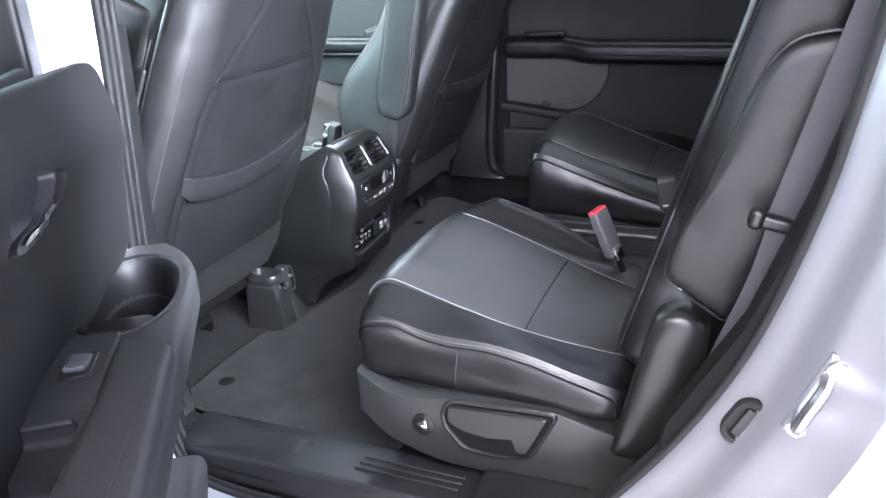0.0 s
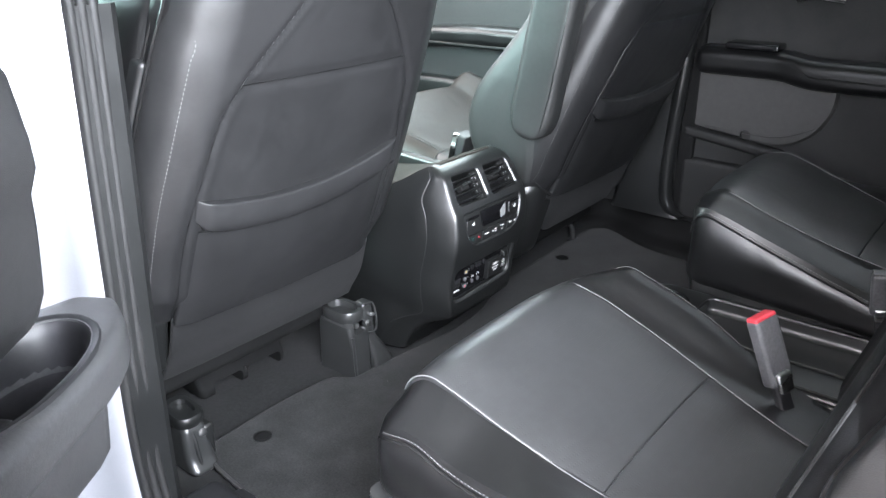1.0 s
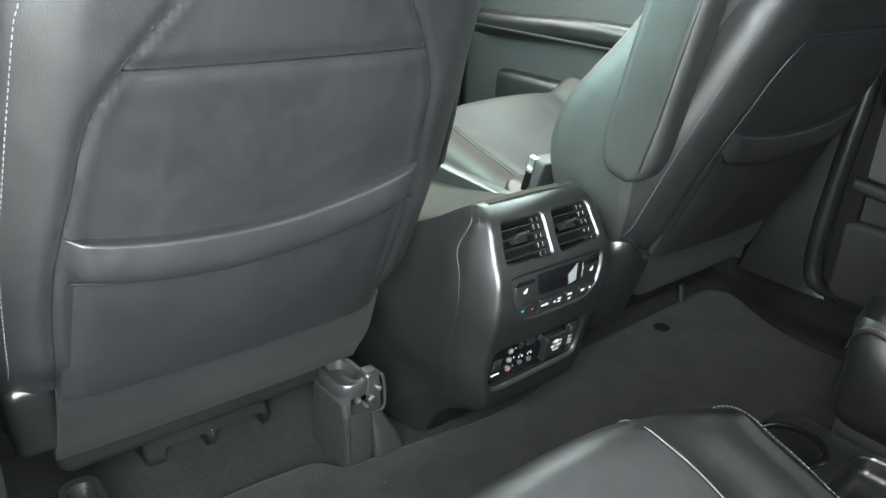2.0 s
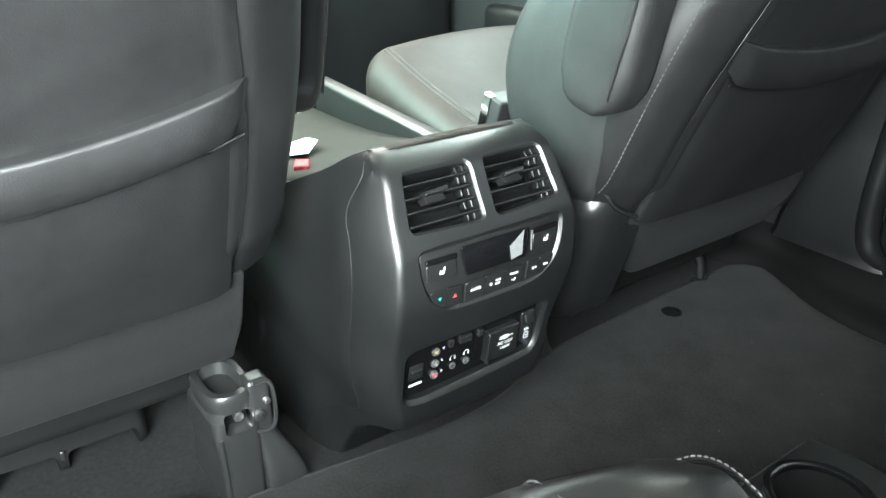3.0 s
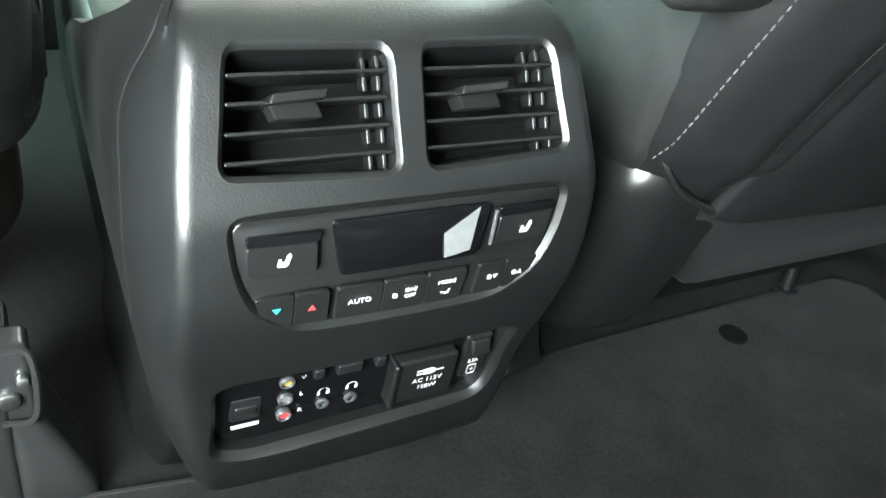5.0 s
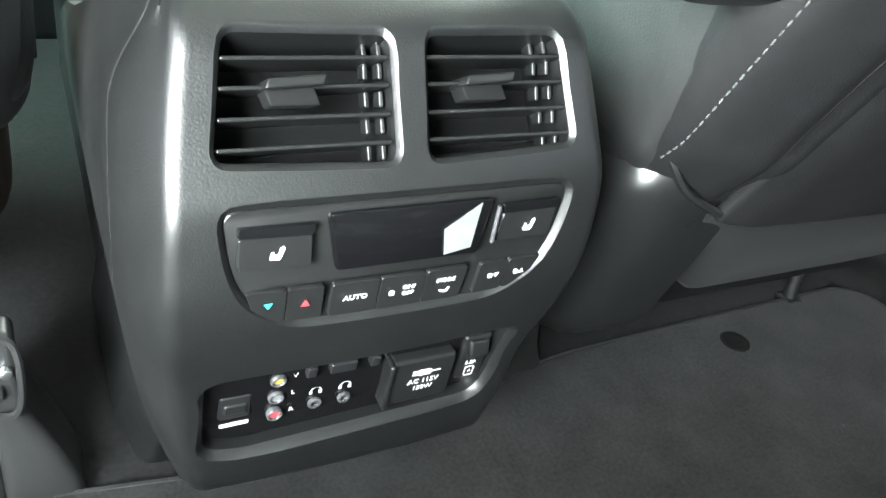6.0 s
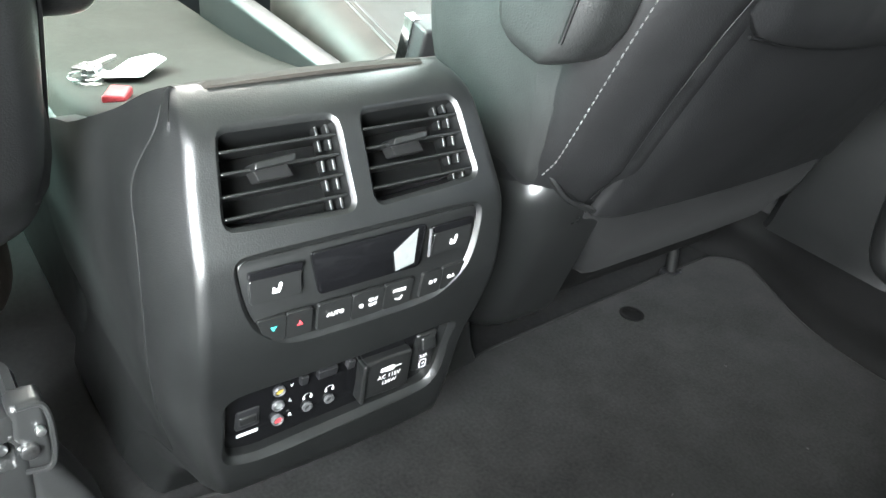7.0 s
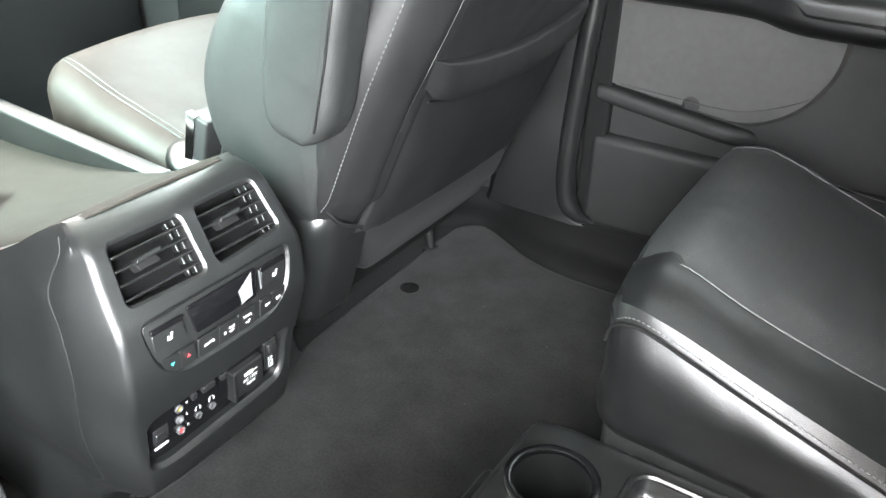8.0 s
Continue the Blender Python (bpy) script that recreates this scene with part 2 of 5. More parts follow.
def rrect(w, h, r, n=5):
    """A rounded rectangle about the origin, counter-clockwise."""
    out = []
    for cx, cy, a0 in ((w / 2 - r, h / 2 - r, 0), (-w / 2 + r, h / 2 - r, 90), (-w / 2 + r, -h / 2 + r, 180), (w / 2 - r, -h / 2 + r, 270)):
        for k in range(n + 1):
            a = radians(a0 + 90 * k / n)
            out.append((cx + r * math.cos(a), cy + r * math.sin(a)))
    return out


def rounded_poly(pts, r, n=5):
    """A polygon with its corners rounded."""
    out = []
    p = [Vector((*q, 0)) for q in pts]
    rs = r if isinstance(r, (list, tuple)) else [r] * len(p)
    for i, c in enumerate(p):
        a, b = (p[i - 1] - c), (p[(i + 1) % len(p)] - c)
        d = min(rs[i], a.length * 0.49, b.length * 0.49)
        s, e = c + a.normalized() * d, c + b.normalized() * d
        for k in range(n + 1):
            t = k / n
            q = s * (1 - t) ** 2 + c * 2 * t * (1 - t) + e * t * t
            out.append((q.x, q.y))
    return out


def joined(*bms):
    """One bmesh out of several."""
    out = bmesh.new()
    for b in bms:
        me = bpy.data.meshes.new("join")
        b.to_mesh(me)
        b.free()
        out.from_mesh(me)
        bpy.data.meshes.remove(me)
    return out


def moved(bm, m):
    bmesh.ops.transform(bm, matrix=m, verts=bm.verts)
    return bm


def disc(r, h, n=20, bevel=0.0):
    """An upright closed cylinder from z = 0 to h, its top edge bevelled."""
    rows = [(r, 0.0), (r, h - bevel), (r - bevel * 0.3, h - bevel * 0.3), (r - bevel, h)] if bevel else [(r, 0.0), (r, h)]
    return loft([[(a * math.cos(2 * math.pi * k / n), a * math.sin(2 * math.pi * k / n), z) for k in range(n)] for a, z in rows])


def ring_of(r1, r2, h, n=24):
    """An upright tube wall between two radii, from z = 0 to h."""
    rows = [(r1, 0), (r1, h * 0.8), (r1 + (r2 - r1) * 0.3, h), (r2 - (r2 - r1) * 0.3, h), (r2, h * 0.8), (r2, 0), (r1, 0)]
    bm = loft([[(a * math.cos(2 * math.pi * k / n), a * math.sin(2 * math.pi * k / n), z) for k in range(n)] for a, z in rows], True, False)
    bmesh.ops.remove_doubles(bm, verts=bm.verts, dist=1e-7)
    return bm


def cut(ob, cutters):
    """Takes the cutters' shapes out of a mesh object for good."""
    for bm in cutters:
        bmesh.ops.recalc_face_normals(bm, faces=bm.faces)
        me = bpy.data.meshes.new("cutter")
        bm.to_mesh(me)
        bm.free()
        c = new("cutter", me)
        mod = ob.modifiers.new("cut", "BOOLEAN")
        mod.operation, mod.object, mod.solver = "DIFFERENCE", c, "EXACT"
        c.matrix_world = Matrix()
        ob_parent, ob_inv = ob.parent, ob.matrix_parent_inverse.copy()
        ob.parent = None
        bpy.context.view_layer.update()
        done = bpy.data.meshes.new_from_object(ob.evaluated_get(bpy.context.evaluated_depsgraph_get()))
        ob.modifiers.remove(mod)
        ob.data = done
        bpy.data.objects.remove(c)
        ob.parent, ob.matrix_parent_inverse = ob_parent, ob_inv
    ob.data.shade_smooth()
    ob.data.set_sharp_from_angle(angle=radians(32))
    return ob


def text_bm(words, size, m, depth=0.0002):
    """Letters of the built-in font as a mesh, centred, in the pose m (letters lie in its xy plane)."""
    cu = bpy.data.curves.new("text", "FONT")
    cu.body, cu.size, cu.align_x, cu.align_y, cu.extrude, cu.resolution_u = words, size, "CENTER", "CENTER", depth, 2
    ob = new("text", cu)
    bpy.context.view_layer.update()
    me = bpy.data.meshes.new_from_object(ob.evaluated_get(bpy.context.evaluated_depsgraph_get()))
    bm = bmesh.new()
    bm.from_mesh(me)
    bpy.data.objects.remove(ob)
    bpy.data.meshes.remove(me)
    return moved(bm, m)


def stitches(points, step=0.0045, length=0.0032, r=0.0006):
    """A row of short thread loops along a line."""
    pts = [Vector(p) for p in points]
    dist = [0.0]
    for a, b in zip(pts, pts[1:]):
        dist.append(dist[-1] + (b - a).length)
    verts, faces = [], []

    def at(s):
        s = min(max(s, 0), dist[-1])
        i = max(k for k in range(len(dist) - 1) if dist[k] <= s)
        f = (s - dist[i]) / max(dist[i + 1] - dist[i], 1e-9)
        return pts[i].lerp(pts[i + 1], f)

    s = 0.001
    while s + length < dist[-1]:
        a, b = at(s), at(s + length)
        d = (b - a).normalized()
        u = d.orthogonal().normalized()
        v = d.cross(u)
        base = len(verts)
        for p, k in ((a, 0.4), (a.lerp(b, 0.25), 1), (a.lerp(b, 0.75), 1), (b, 0.4)):
            for q in range(5):
                an = 2 * math.pi * q / 5
                verts.append(p + (u * math.cos(an) + v * math.sin(an)) * r * k)
        for ring in range(3):
            for q in range(5):
                faces.append((base + ring * 5 + q, base + ring * 5 + (q + 1) % 5, base + ring * 5 + 5 + (q + 1) % 5, base + ring * 5 + 5 + q))
        faces.append(tuple(base + q for q in range(5)))
        faces.append(tuple(base + 15 + q for q in range(5)))
        s += step
    me = bpy.data.meshes.new("stitch")
    me.from_pydata(verts, [], faces)
    bm = bmesh.new()
    bm.from_mesh(me)
    bpy.data.meshes.remove(me)
    return bm


# ---- the large structure ----
def plain(name, bm, material, label, category, kind="structure"):
    return tagged(part(name, bm, material), label, category, "", kind)


def slab(poly, y0, y1, swap="xz", r=0.01):
    """A plate from a polygon in the xz (or xy) plane, with thickness along the third axis and eased edges."""
    def at(q, d):
        return (q[0], d, q[1]) if swap == "xz" else (q[0], q[1], d)
    cx = sum(p[0] for p in poly) / len(poly)
    cy = sum(p[1] for p in poly) / len(poly)

    def inset(q, e):
        d = Vector((q[0] - cx, q[1] - cy))
        d = d.normalized() * e if d.length > 0 else d
        return (q[0] - d.x, q[1] - d.y)
    s = 1 if y1 > y0 else -1
    return loft([[at(inset(q, r), y0) for q in poly], [at(q, y0 + s * r) for q in poly], [at(q, y1 - s * r) for q in poly], [at(inset(q, r), y1) for q in poly]])


g = bmesh.new()
bmesh.ops.create_grid(g, x_segments=8, y_segments=8, size=400, matrix=Matrix.Translation((0, 0, -0.55)))
plain("ground", g, ASPHALT, "pale grey concrete ground under the parked car", "ground")

# unseen roof, added only to keep sky light off from overhead
plain("shade_roof", rounded((-5.0, -2.1, 2.05), (3.0, 4.0, 2.2), 0.03, (2, 2, 2)), CONCRETE, "unseen grey roof added above the car to cut overhead sky light", "shelter roof")
plain("floor", slab([(-1.25, -0.7), (1.95, -0.7), (1.95, 0.86), (-1.25, 0.86)], -0.06, -0.012, "xy"), CARPET,
      "black carpeted floor of the car cabin", "floor")
plain("ceiling", rounded((-0.75, -0.74, 1.13), (1.95, 0.74, 1.17), 0.015), HEADLINER, "pale cloth headliner above the seats", "ceiling")
plain("wall_rear", rounded((1.9, -0.74, -0.05), (1.98, 0.74, 1.15), 0.02), TRIM, "dark trim at the rear of the cabin", "wall")
plain("wall_front", rounded((-1.35, -0.74, -0.05), (-1.0, 0.74, 0.72), 0.05), DARK, "dark dashboard and bulkhead at the front of the cabin", "wall")

# near side: painted frame of the open rear doorway, swept round the opening
OPENING = smooth_line([(0.015, 0, 1.08), (0.003, 0, 0.75), (-0.012, 0, 0.55), (-0.030, 0, 0.3), (-0.035, 0, 0.12), (-0.005, 0, 0.0), (0.09, 0, -0.035),
                       (0.35, 0, -0.035), (0.55, 0, -0.02), (0.66, 0, 0.045), (0.74, 0, 0.14), (0.82, 0, 0.26), (0.882, 0, 0.388),
                       (0.930, 0, 0.55), (0.950, 0, 0.66), (0.968, 0, 0.8), (0.972, 0, 0.98), (0.945, 0, 1.06), (0.86, 0, 1.09), (0.5, 0, 1.1)], 6)


def sweep_opening(profile):
    """Sweeps a closed (outward, y) profile round the doorway."""
    rings = []
    n = len(OPENING)
    for i, p in enumerate(OPENING):
        a, b = OPENING[i - 1], OPENING[(i + 1) % n]
        d = (b - a).normalized()
        out = Vector((-d.z, 0, d.x)) * -1
        if (p + out * 0.05 - Vector((0.48, 0, 0.55))).length < (p - Vector((0.48, 0, 0.55))).length:
            out = -out
        slim = step(0.70, 0.76, p.z) * (1 if p.x < 0.2 else 0)
        rings.append([p + out * (e + (min(e, 0.03 + 0.02 * e) - e) * slim) + Vector((0, y, 0)) for e, y in profile])
    rings.append(rings[0])
    bm = loft(rings, True, False)
    bmesh.ops.remove_doubles(bm, verts=bm.verts, dist=1e-6)
    return bm


FRAME = thing("door_frame", (0.48, -0.8, -0.03), "silver painted door frame with black rubber seal", "door frame", kind="structure")
part("jamb", sweep_opening([(0.004, -0.748), (0.010, -0.766), (0.022, -0.774), (0.034, -0.788), (0.040, -0.808), (0.046, -0.835), (0.056, -0.852),
                            (0.075, -0.862), (0.090, -0.880), (0.102, -0.905), (0.13, -0.918), (0.2, -0.924), (0.24, -0.915), (0.24, -0.75), (0.03, -0.735)]), PAINT, FRAME, "silver paint")
SEAL = []
for k in range(3):
    for a in range(0, 181, 30):
        SEAL.append((0.002 - 0.006 * math.sin(radians(a)), -0.745 + 0.013 * k + 0.006 * math.cos(radians(180 - a))))
part("seal", sweep_opening(SEAL + [(0.012, -0.706), (0.012, -0.752)]), RUBBER, FRAME, "black ribbed rubber seal")

# quarter trim and inner side behind the doorway
plain("wall_left", slab([(0.99, -0.05), (1.95, -0.05), (1.95, 1.15), (1.02, 1.15), (1.0, 0.7), (0.98, 0.5)], -0.70, -0.76), TRIM, "black side trim behind the rear doorway", "wall")
plain("side_panel", slab([(0.76, 0.0), (1.15, 0.0), (1.15, 1.14), (0.97, 1.14), (0.970, 0.80), (0.950, 0.66), (0.920, 0.55), (0.865, 0.385), (0.785, 0.24)], -0.69, -0.742), SEALSHADE, "black inner trim beside the rear seat", "trim")
plain("front_side", slab([(-1.3, -0.05), (-0.09, -0.05), (-0.06, 0.71), (-1.3, 0.68)], -0.70, -0.82), TRIM, "closed front door below its window", "wall")
plain("pillar_trim", loft([[(-0.10, -0.69, z), (-0.012 + dx, -0.69, z), (-0.004 + dx, -0.70, z), (-0.004 + dx, -0.742, z), (-0.10, -0.742, z)]
                          for z, dx in ((-0.02, -0.03), (0.1, -0.03), (0.3, -0.024), (0.55, -0.005), (0.735, 0.008))]), PLASTIC,
      "grey plastic trim on the door pillar", "pillar trim")
# scuff plate along the sill
SILL = thing("sill_plate", (0.3, -0.66, -0.02), "black plastic scuff plate along the door sill", "sill plate", kind="structure")
part("plate", rounded((-0.02, -0.735, -0.03), (0.78, -0.60, 0.012), 0.012, (30, 6, 2),
                      lambda p: Vector((p.x, p.y, p.z + 0.02 * max(0, (-p.y - 0.60) / 0.135) * (1 if p.z > -0.01 else 0)))), DARK, SILL)
for k in range(3):
    part("rib", tube([(0.30, -0.655 - 0.018 * k, 0.023 + 0.0027 * k), (0.48, -0.655 - 0.018 * k, 0.023 + 0.0027 * k)], 0.0018, 6), DARK, SILL)
part("corner_trim", rounded((-0.05, -0.735, -0.03), (0.20, -0.625, 0.026), 0.026, (14, 6, 4),
                            lambda p: Vector((p.x, p.y, p.z + 0.014 * math.exp(-((p.x + 0.02) / 0.06) ** 2)))), DARK, SILL)
part("end_trim", rounded((0.505, -0.738, -0.01), (0.78, -0.625, 0.035), 0.012, (8, 5, 2)), DARK, SILL)

# far side: pillar, sill, front and rear doors
plain("wall_right", slab([(0.9, -0.05), (1.95, -0.05), (1.95, 1.15), (1.05, 1.15), (1.0, 0.7)], 0.70, 0.78), TRIM, "black side trim beyond the rear seats", "wall")
FRONT_DOOR = thing("far_front_door", (-0.5, 0.76, -0.03), "black inner panel of the closed front passenger door", "door", kind="structure")
part("panel", slab([(-1.3, 0.098), (0.0, 0.098), (0.0, 0.70), (-1.3, 0.68)], 0.735, 0.80), TRIM, FRONT_DOOR)
part("armrest", rounded((-0.95, 0.668, 0.488), (-0.08, 0.745, 0.545), 0.022, (16, 4, 4), lambda p: Vector((p.x, p.y, p.z - 0.02 * step(-0.5, -0.9, p.x)))), LEATHER, FRONT_DOOR)
part("arm_trim", tube([(-0.92, 0.667, 0.490), (-0.5, 0.667, 0.492), (-0.1, 0.667, 0.496)], 0.004, 7), SATIN, FRONT_DOOR)
part("pull", rounded((-0.36, 0.70, 0.555), (-0.14, 0.745, 0.60), 0.016, (8, 4, 4), lambda p: Vector((p.x, p.y, p.z - 0.03 * step(-0.22, -0.36, p.x)))), DARK, FRONT_DOOR)
part("map_pocket", rounded((-0.85, 0.69, 0.10), (-0.12, 0.742, 0.385), 0.02, (8, 4, 6)), PLASTIC, FRONT_DOOR)
PILLAR = thing("far_pillar", (0.03, 0.73, -0.01), "black plastic centre pillar trim beside the front seat", "pillar trim", kind="structure")
part("panel", loft([[(x0, 0.75, z), (x0, 0.712, z), (x0 + 0.012, 0.700, z), (x1 - 0.02, 0.696, z), (x1, 0.702, z), (x1, 0.75, z)]
                    for z, x0, x1 in ((0.098, -0.085, 0.112), (0.112, -0.08, 0.100), (0.14, -0.075, 0.088), (0.2, -0.06, 0.074), (0.35, -0.04, 0.082), (0.6, -0.02, 0.10), (0.85, 0.01, 0.12), (1.13, 0.03, 0.15))]), PLASTIC, PILLAR)
part("rib", tube(smooth_line([(0.125, 0.705, 1.12), (0.108, 0.700, 0.8), (0.096, 0.694, 0.55), (0.080, 0.694, 0.34), (0.074, 0.693, 0.22), (0.080, 0.692, 0.150), (0.100, 0.694, 0.122), (0.130, 0.700, 0.110)], 8),
                 [0.017] * 44 + [0.0165, 0.016, 0.015, 0.014, 0.013, 0.012, 0.011, 0.010, 0.008, 0.007, 0.005, 0.004, 0.002], 14), SATIN, PILLAR, "rounded shiny rib")
plain("far_sill", loft([[(x, 0.86, -0.012), (x, y, -0.012), (x, y + 0.003, 0.004), (x, y + 0.012, 0.014), (x, max(y + 0.026, 0.722), 0.022), (x, max(y + 0.036, 0.732), 0.028), (x, max(y + 0.042, 0.738), 0.036),
                        (x, max(y + 0.047, 0.743), 0.060), (x, max(y + 0.052, 0.748), 0.090), (x, max(y + 0.062, 0.760), 0.101), (x, 0.86, 0.104)]
                       for x, y in ((-0.5, 0.70), (-0.2, 0.742), (-0.15, 0.760), (-0.125, 0.768), (-0.085, 0.754), (-0.03, 0.726), (0.02, 0.704), (0.06, 0.693), (0.10, 0.688), (0.15, 0.690), (0.4, 0.692), (0.9, 0.692))]), SEALSHADE,
      "black plastic scuff trim along the far door sill", "sill trim")


# ---- seats ----
SLOPE = Vector((0.387, 0, 0.922))
BACKN = Vector((0.922, 0, -0.387))


def front_seat(side, c, x0, label):
    """A leather front seat seen from behind; side -1 is the near one. x0: where the back's rear face meets its valance."""
    seat = thing("bucket_seat", (x0 - 0.2, c, -0.012), label, "car seat", "front seats")

    def at(u, v, w):
        return Vector((x0, c + side * u, 0.27)) + SLOPE * v + BACKN * w

    SEAM = [(0.0, 0.198), (0.11, 0.202), (0.19, 0.1985), (0.232, 0.192), (0.28, 0.184), (0.345, 0.172), (0.39, 0.150), (0.438, 0.118), (0.47, 0.094), (0.50, 0.073), (0.54, 0.050)]
    WIDE = [(0.0, 1.03), (0.15, 1.035), (0.22, 1.025), (0.28, 1.0), (0.36, 0.965), (0.43, 0.93), (0.47, 0.90), (0.60, 0.84), (0.75, 0.80)]

    def wide(v):
        return curve(v, WIDE)

    def wrap(u):
        """How far the back's rear face curls forward towards its sides."""
        return 0.030 * max(0.0, (abs(u) - 0.185) / 0.072) ** 1.6

    def bulge(u, v):
        w = 0.010 * (1 - (u / 0.27) ** 2) - 0.012 * step(0.06, 0.0, v) - wrap(u)
        if v < 0.54:
            d = abs(abs(u * wide(v)) - curve(v, SEAM))
            w -= 0.0045 * math.exp(-(d / 0.006) ** 2)
            if abs(u * wide(v)) < curve(v, SEAM):
                w -= 0.003 * step(0, 0.02, d)
        if abs(u) < 0.156:
            w -= 0.0035 * math.exp(-((v - 0.391) / 0.008) ** 2)
        return w

    def back(p):
        u, v, w = p
        if w > -0.06:
            w += bulge(u, v) * step(-0.10, -0.02, w)
        return at(u * wide(v), v, w)

    part("backrest", rounded((-0.257, -0.016, -0.19), (0.257, 0.72, 0.0), 0.022, (80, 110, 6), back), VINYL, seat)
    for s in (-1, 1):
        cheek = rounded_poly([(-0.03, 0.0), (-0.03, 0.69), (-0.15, 0.69), (-0.165, 0.46), (-0.195, 0.29), (-0.236, 0.16), (-0.240, 0.075), (-0.19, 0.0), (-0.11, -0.025)],
                             [0.02, 0.03, 0.05, 0.08, 0.08, 0.06, 0.06, 0.06, 0.05], 5)
        part("bolster", loft([[at(s * u * wide(0.2 + (v - 0.2) * k), 0.2 + (v - 0.2) * k, -0.11 + (w + 0.11) * k) for w, v in cheek]
                              for u, k in ((0.15, 0.99), (0.22, 1.0), (0.238, 0.99), (0.249, 0.96), (0.256, 0.91), (0.260, 0.82), (0.262, 0.6), (0.262, 0.2))]), LITSIDE if side > 0 else LEATHER, seat, angle=60)
        if s > 0 or side < 0:
            part("piping", tube([at(s * 0.2585 * wide(v), v, -0.052) for v in [0.03 + 0.02 * k for k in range(33)]], 0.0022, 6), LEATHER, seat)
        for d in (0.064, 0.075) if s > 0 or side < 0 else ():
            part("side_ridge", tube([at(s * 0.2582 * wide(v), v, -d) for v in [0.03 + 0.02 * k for k in range(33)]], 0.0019, 6), LEATHER, seat)
        if not (side < 0 and s < 0):
            hem_u = 0.2465 if side > 0 else 0.2320
            row = [at(s * hem_u * wide(v), v, bulge(hem_u, v) - 0.0025 * (side > 0)) for v in [0.03 + 0.02 * k for k in range(22)]]
            if s > 0:
                row = smooth_line(row + [at(s * 0.2465 * wide(0.46), 0.474, -0.034), at(s * 0.252 * wide(0.48), 0.489, -0.055), at(s * 0.256 * wide(0.49), 0.498, -0.085), at(s * 0.258 * wide(0.49), 0.502, -0.13)], 2)
            part("stitching", stitches(row, 0.0062, 0.0042, 0.00065), THREAD, seat, "pale grey thread")
        part("seam", tube([at(s * curve(v, SEAM), v, bulge(curve(v, SEAM) / wide(v), v) + 0.0004) for v in [0.005 + 0.0153 * k for k in range(35)]], 0.0008, 5), LEATHER, seat)
    part("side_pad", rounded((0.225, 0.02, -0.30), (0.264, 0.495, -0.062), 0.018, (4, 26, 10), lambda p: at(p.x * wide(p.y) + 0.010 * math.sin(math.pi * min(1.0, max(0.0, (p.z + 0.30) / 0.238))) * (p.x > 0.25), p.y - 0.05 * step(-0.15, -0.30, p.z) * step(0.3, 0.495, p.y), p.z)), LEATHER, seat)
    part("side_strip", rounded((0.247, 0.02, -0.088), (0.2655, 0.405, -0.056), 0.006, (3, 16, 4), lambda p: at(p.x * wide(p.y), p.y, p.z)), VINYL, seat)

    part("cross_seam", tube([at(u, 0.391, bulge(u, 0.391) + 0.0006) for u in [-0.150 + 0.01 * k for k in range(31)]], 0.0009, 5), LEATHER, seat)

    # map pocket with its broad elastic hem
    def sag(u):
        if side > 0:
            return 0.236 - 0.021 * (1 - (u / 0.193) ** 2)
        return 0.230 - 0.030 * (1 - (u / 0.193) ** 2) - 0.04 * u

    def pocket(p):
        u, v, w = p
        k = min(1.0, max(0.0, v / 0.2))
        return at(u * (1.03 - 0.04 * k), v * sag(u) / 0.2, w + 0.006 * math.sin(k * math.pi) * (1 - (u / 0.193) ** 2) + 0.012 * (1 - (u / 0.27) ** 2) - 0.004 - wrap(u) * 0.6 - 0.0055 * step(0.165, 0.192, abs(u)))

    part("pocket", rounded((-0.192, -0.006, -0.006), (0.192, 0.19, 0.004), 0.004, (30, 16, 2), pocket), VINYL, seat)
    def hem(p):
        u, v, w = p
        k = min(1.0, max(0.0, -v / 0.046))
        e = step(0.193, 0.176, abs(u))
        return at(u, sag(u) + 0.006 + v * (0.75 + 0.25 * e), w * e + 0.004 + 0.011 * (1 - (u / 0.27) ** 2) - wrap(u) * 0.6 + 0.0075 * math.sin(math.pi * (0.12 + 0.88 * (1 - k) ** 0.8)) * step(0.193, 0.145, abs(u)) - 0.006 * (1 - e))

    part("pocket_hem", rounded((-0.193, -0.046, -0.010), (0.193, 0.0, 0.003), 0.003, (34, 14, 3), hem), VINYL, seat)
    part("hem_seam", tube([at(u, sag(u) - 0.0405, 0.0065 + 0.012 * (1 - (u / 0.27) ** 2) - wrap(u) * 0.6) for u in [-0.190 + 0.01267 * k for k in range(31)]], 0.0014, 6), LEATHER, seat)

    # valance hanging under the back
    def valance(p):
        u, v, w = p
        low = step(0.10, 0.22, abs(u)) * 0.02 + (0.5 * step(0.10, 0.198, -u) if side > 0 else 0.0)
        return Vector((x0 - 0.012 + w + 0.30 * v - 0.02 * step(-0.05, -0.13, v), c + side * u * (1 - 0.03 * v), 0.268 + v * (1 - low)))

    part("valance", rounded((-0.198 if side > 0 else -0.214, -0.125, -0.006), (0.198, 0.012, 0.004), 0.005, (24, 10, 2), valance), FABRIC, seat, "woven fabric flap")
    for s in (1,):
        part("corner_cover", rounded((0.195, -0.10, -0.10), (0.247, 0.015, -0.004), 0.015, (4, 6, 5),
                                     lambda p, s=s: Vector((x0 - 0.012 + p.z + 0.35 * p.y, c + side * s * (p.x + 0.1 * p.y), 0.268 + p.y))), PLASTIC, seat)

    # cushion with raised side bolsters, on two rails
    def cushion(p):
        u, x, z = p
        top = step(0.24, 0.31, z)
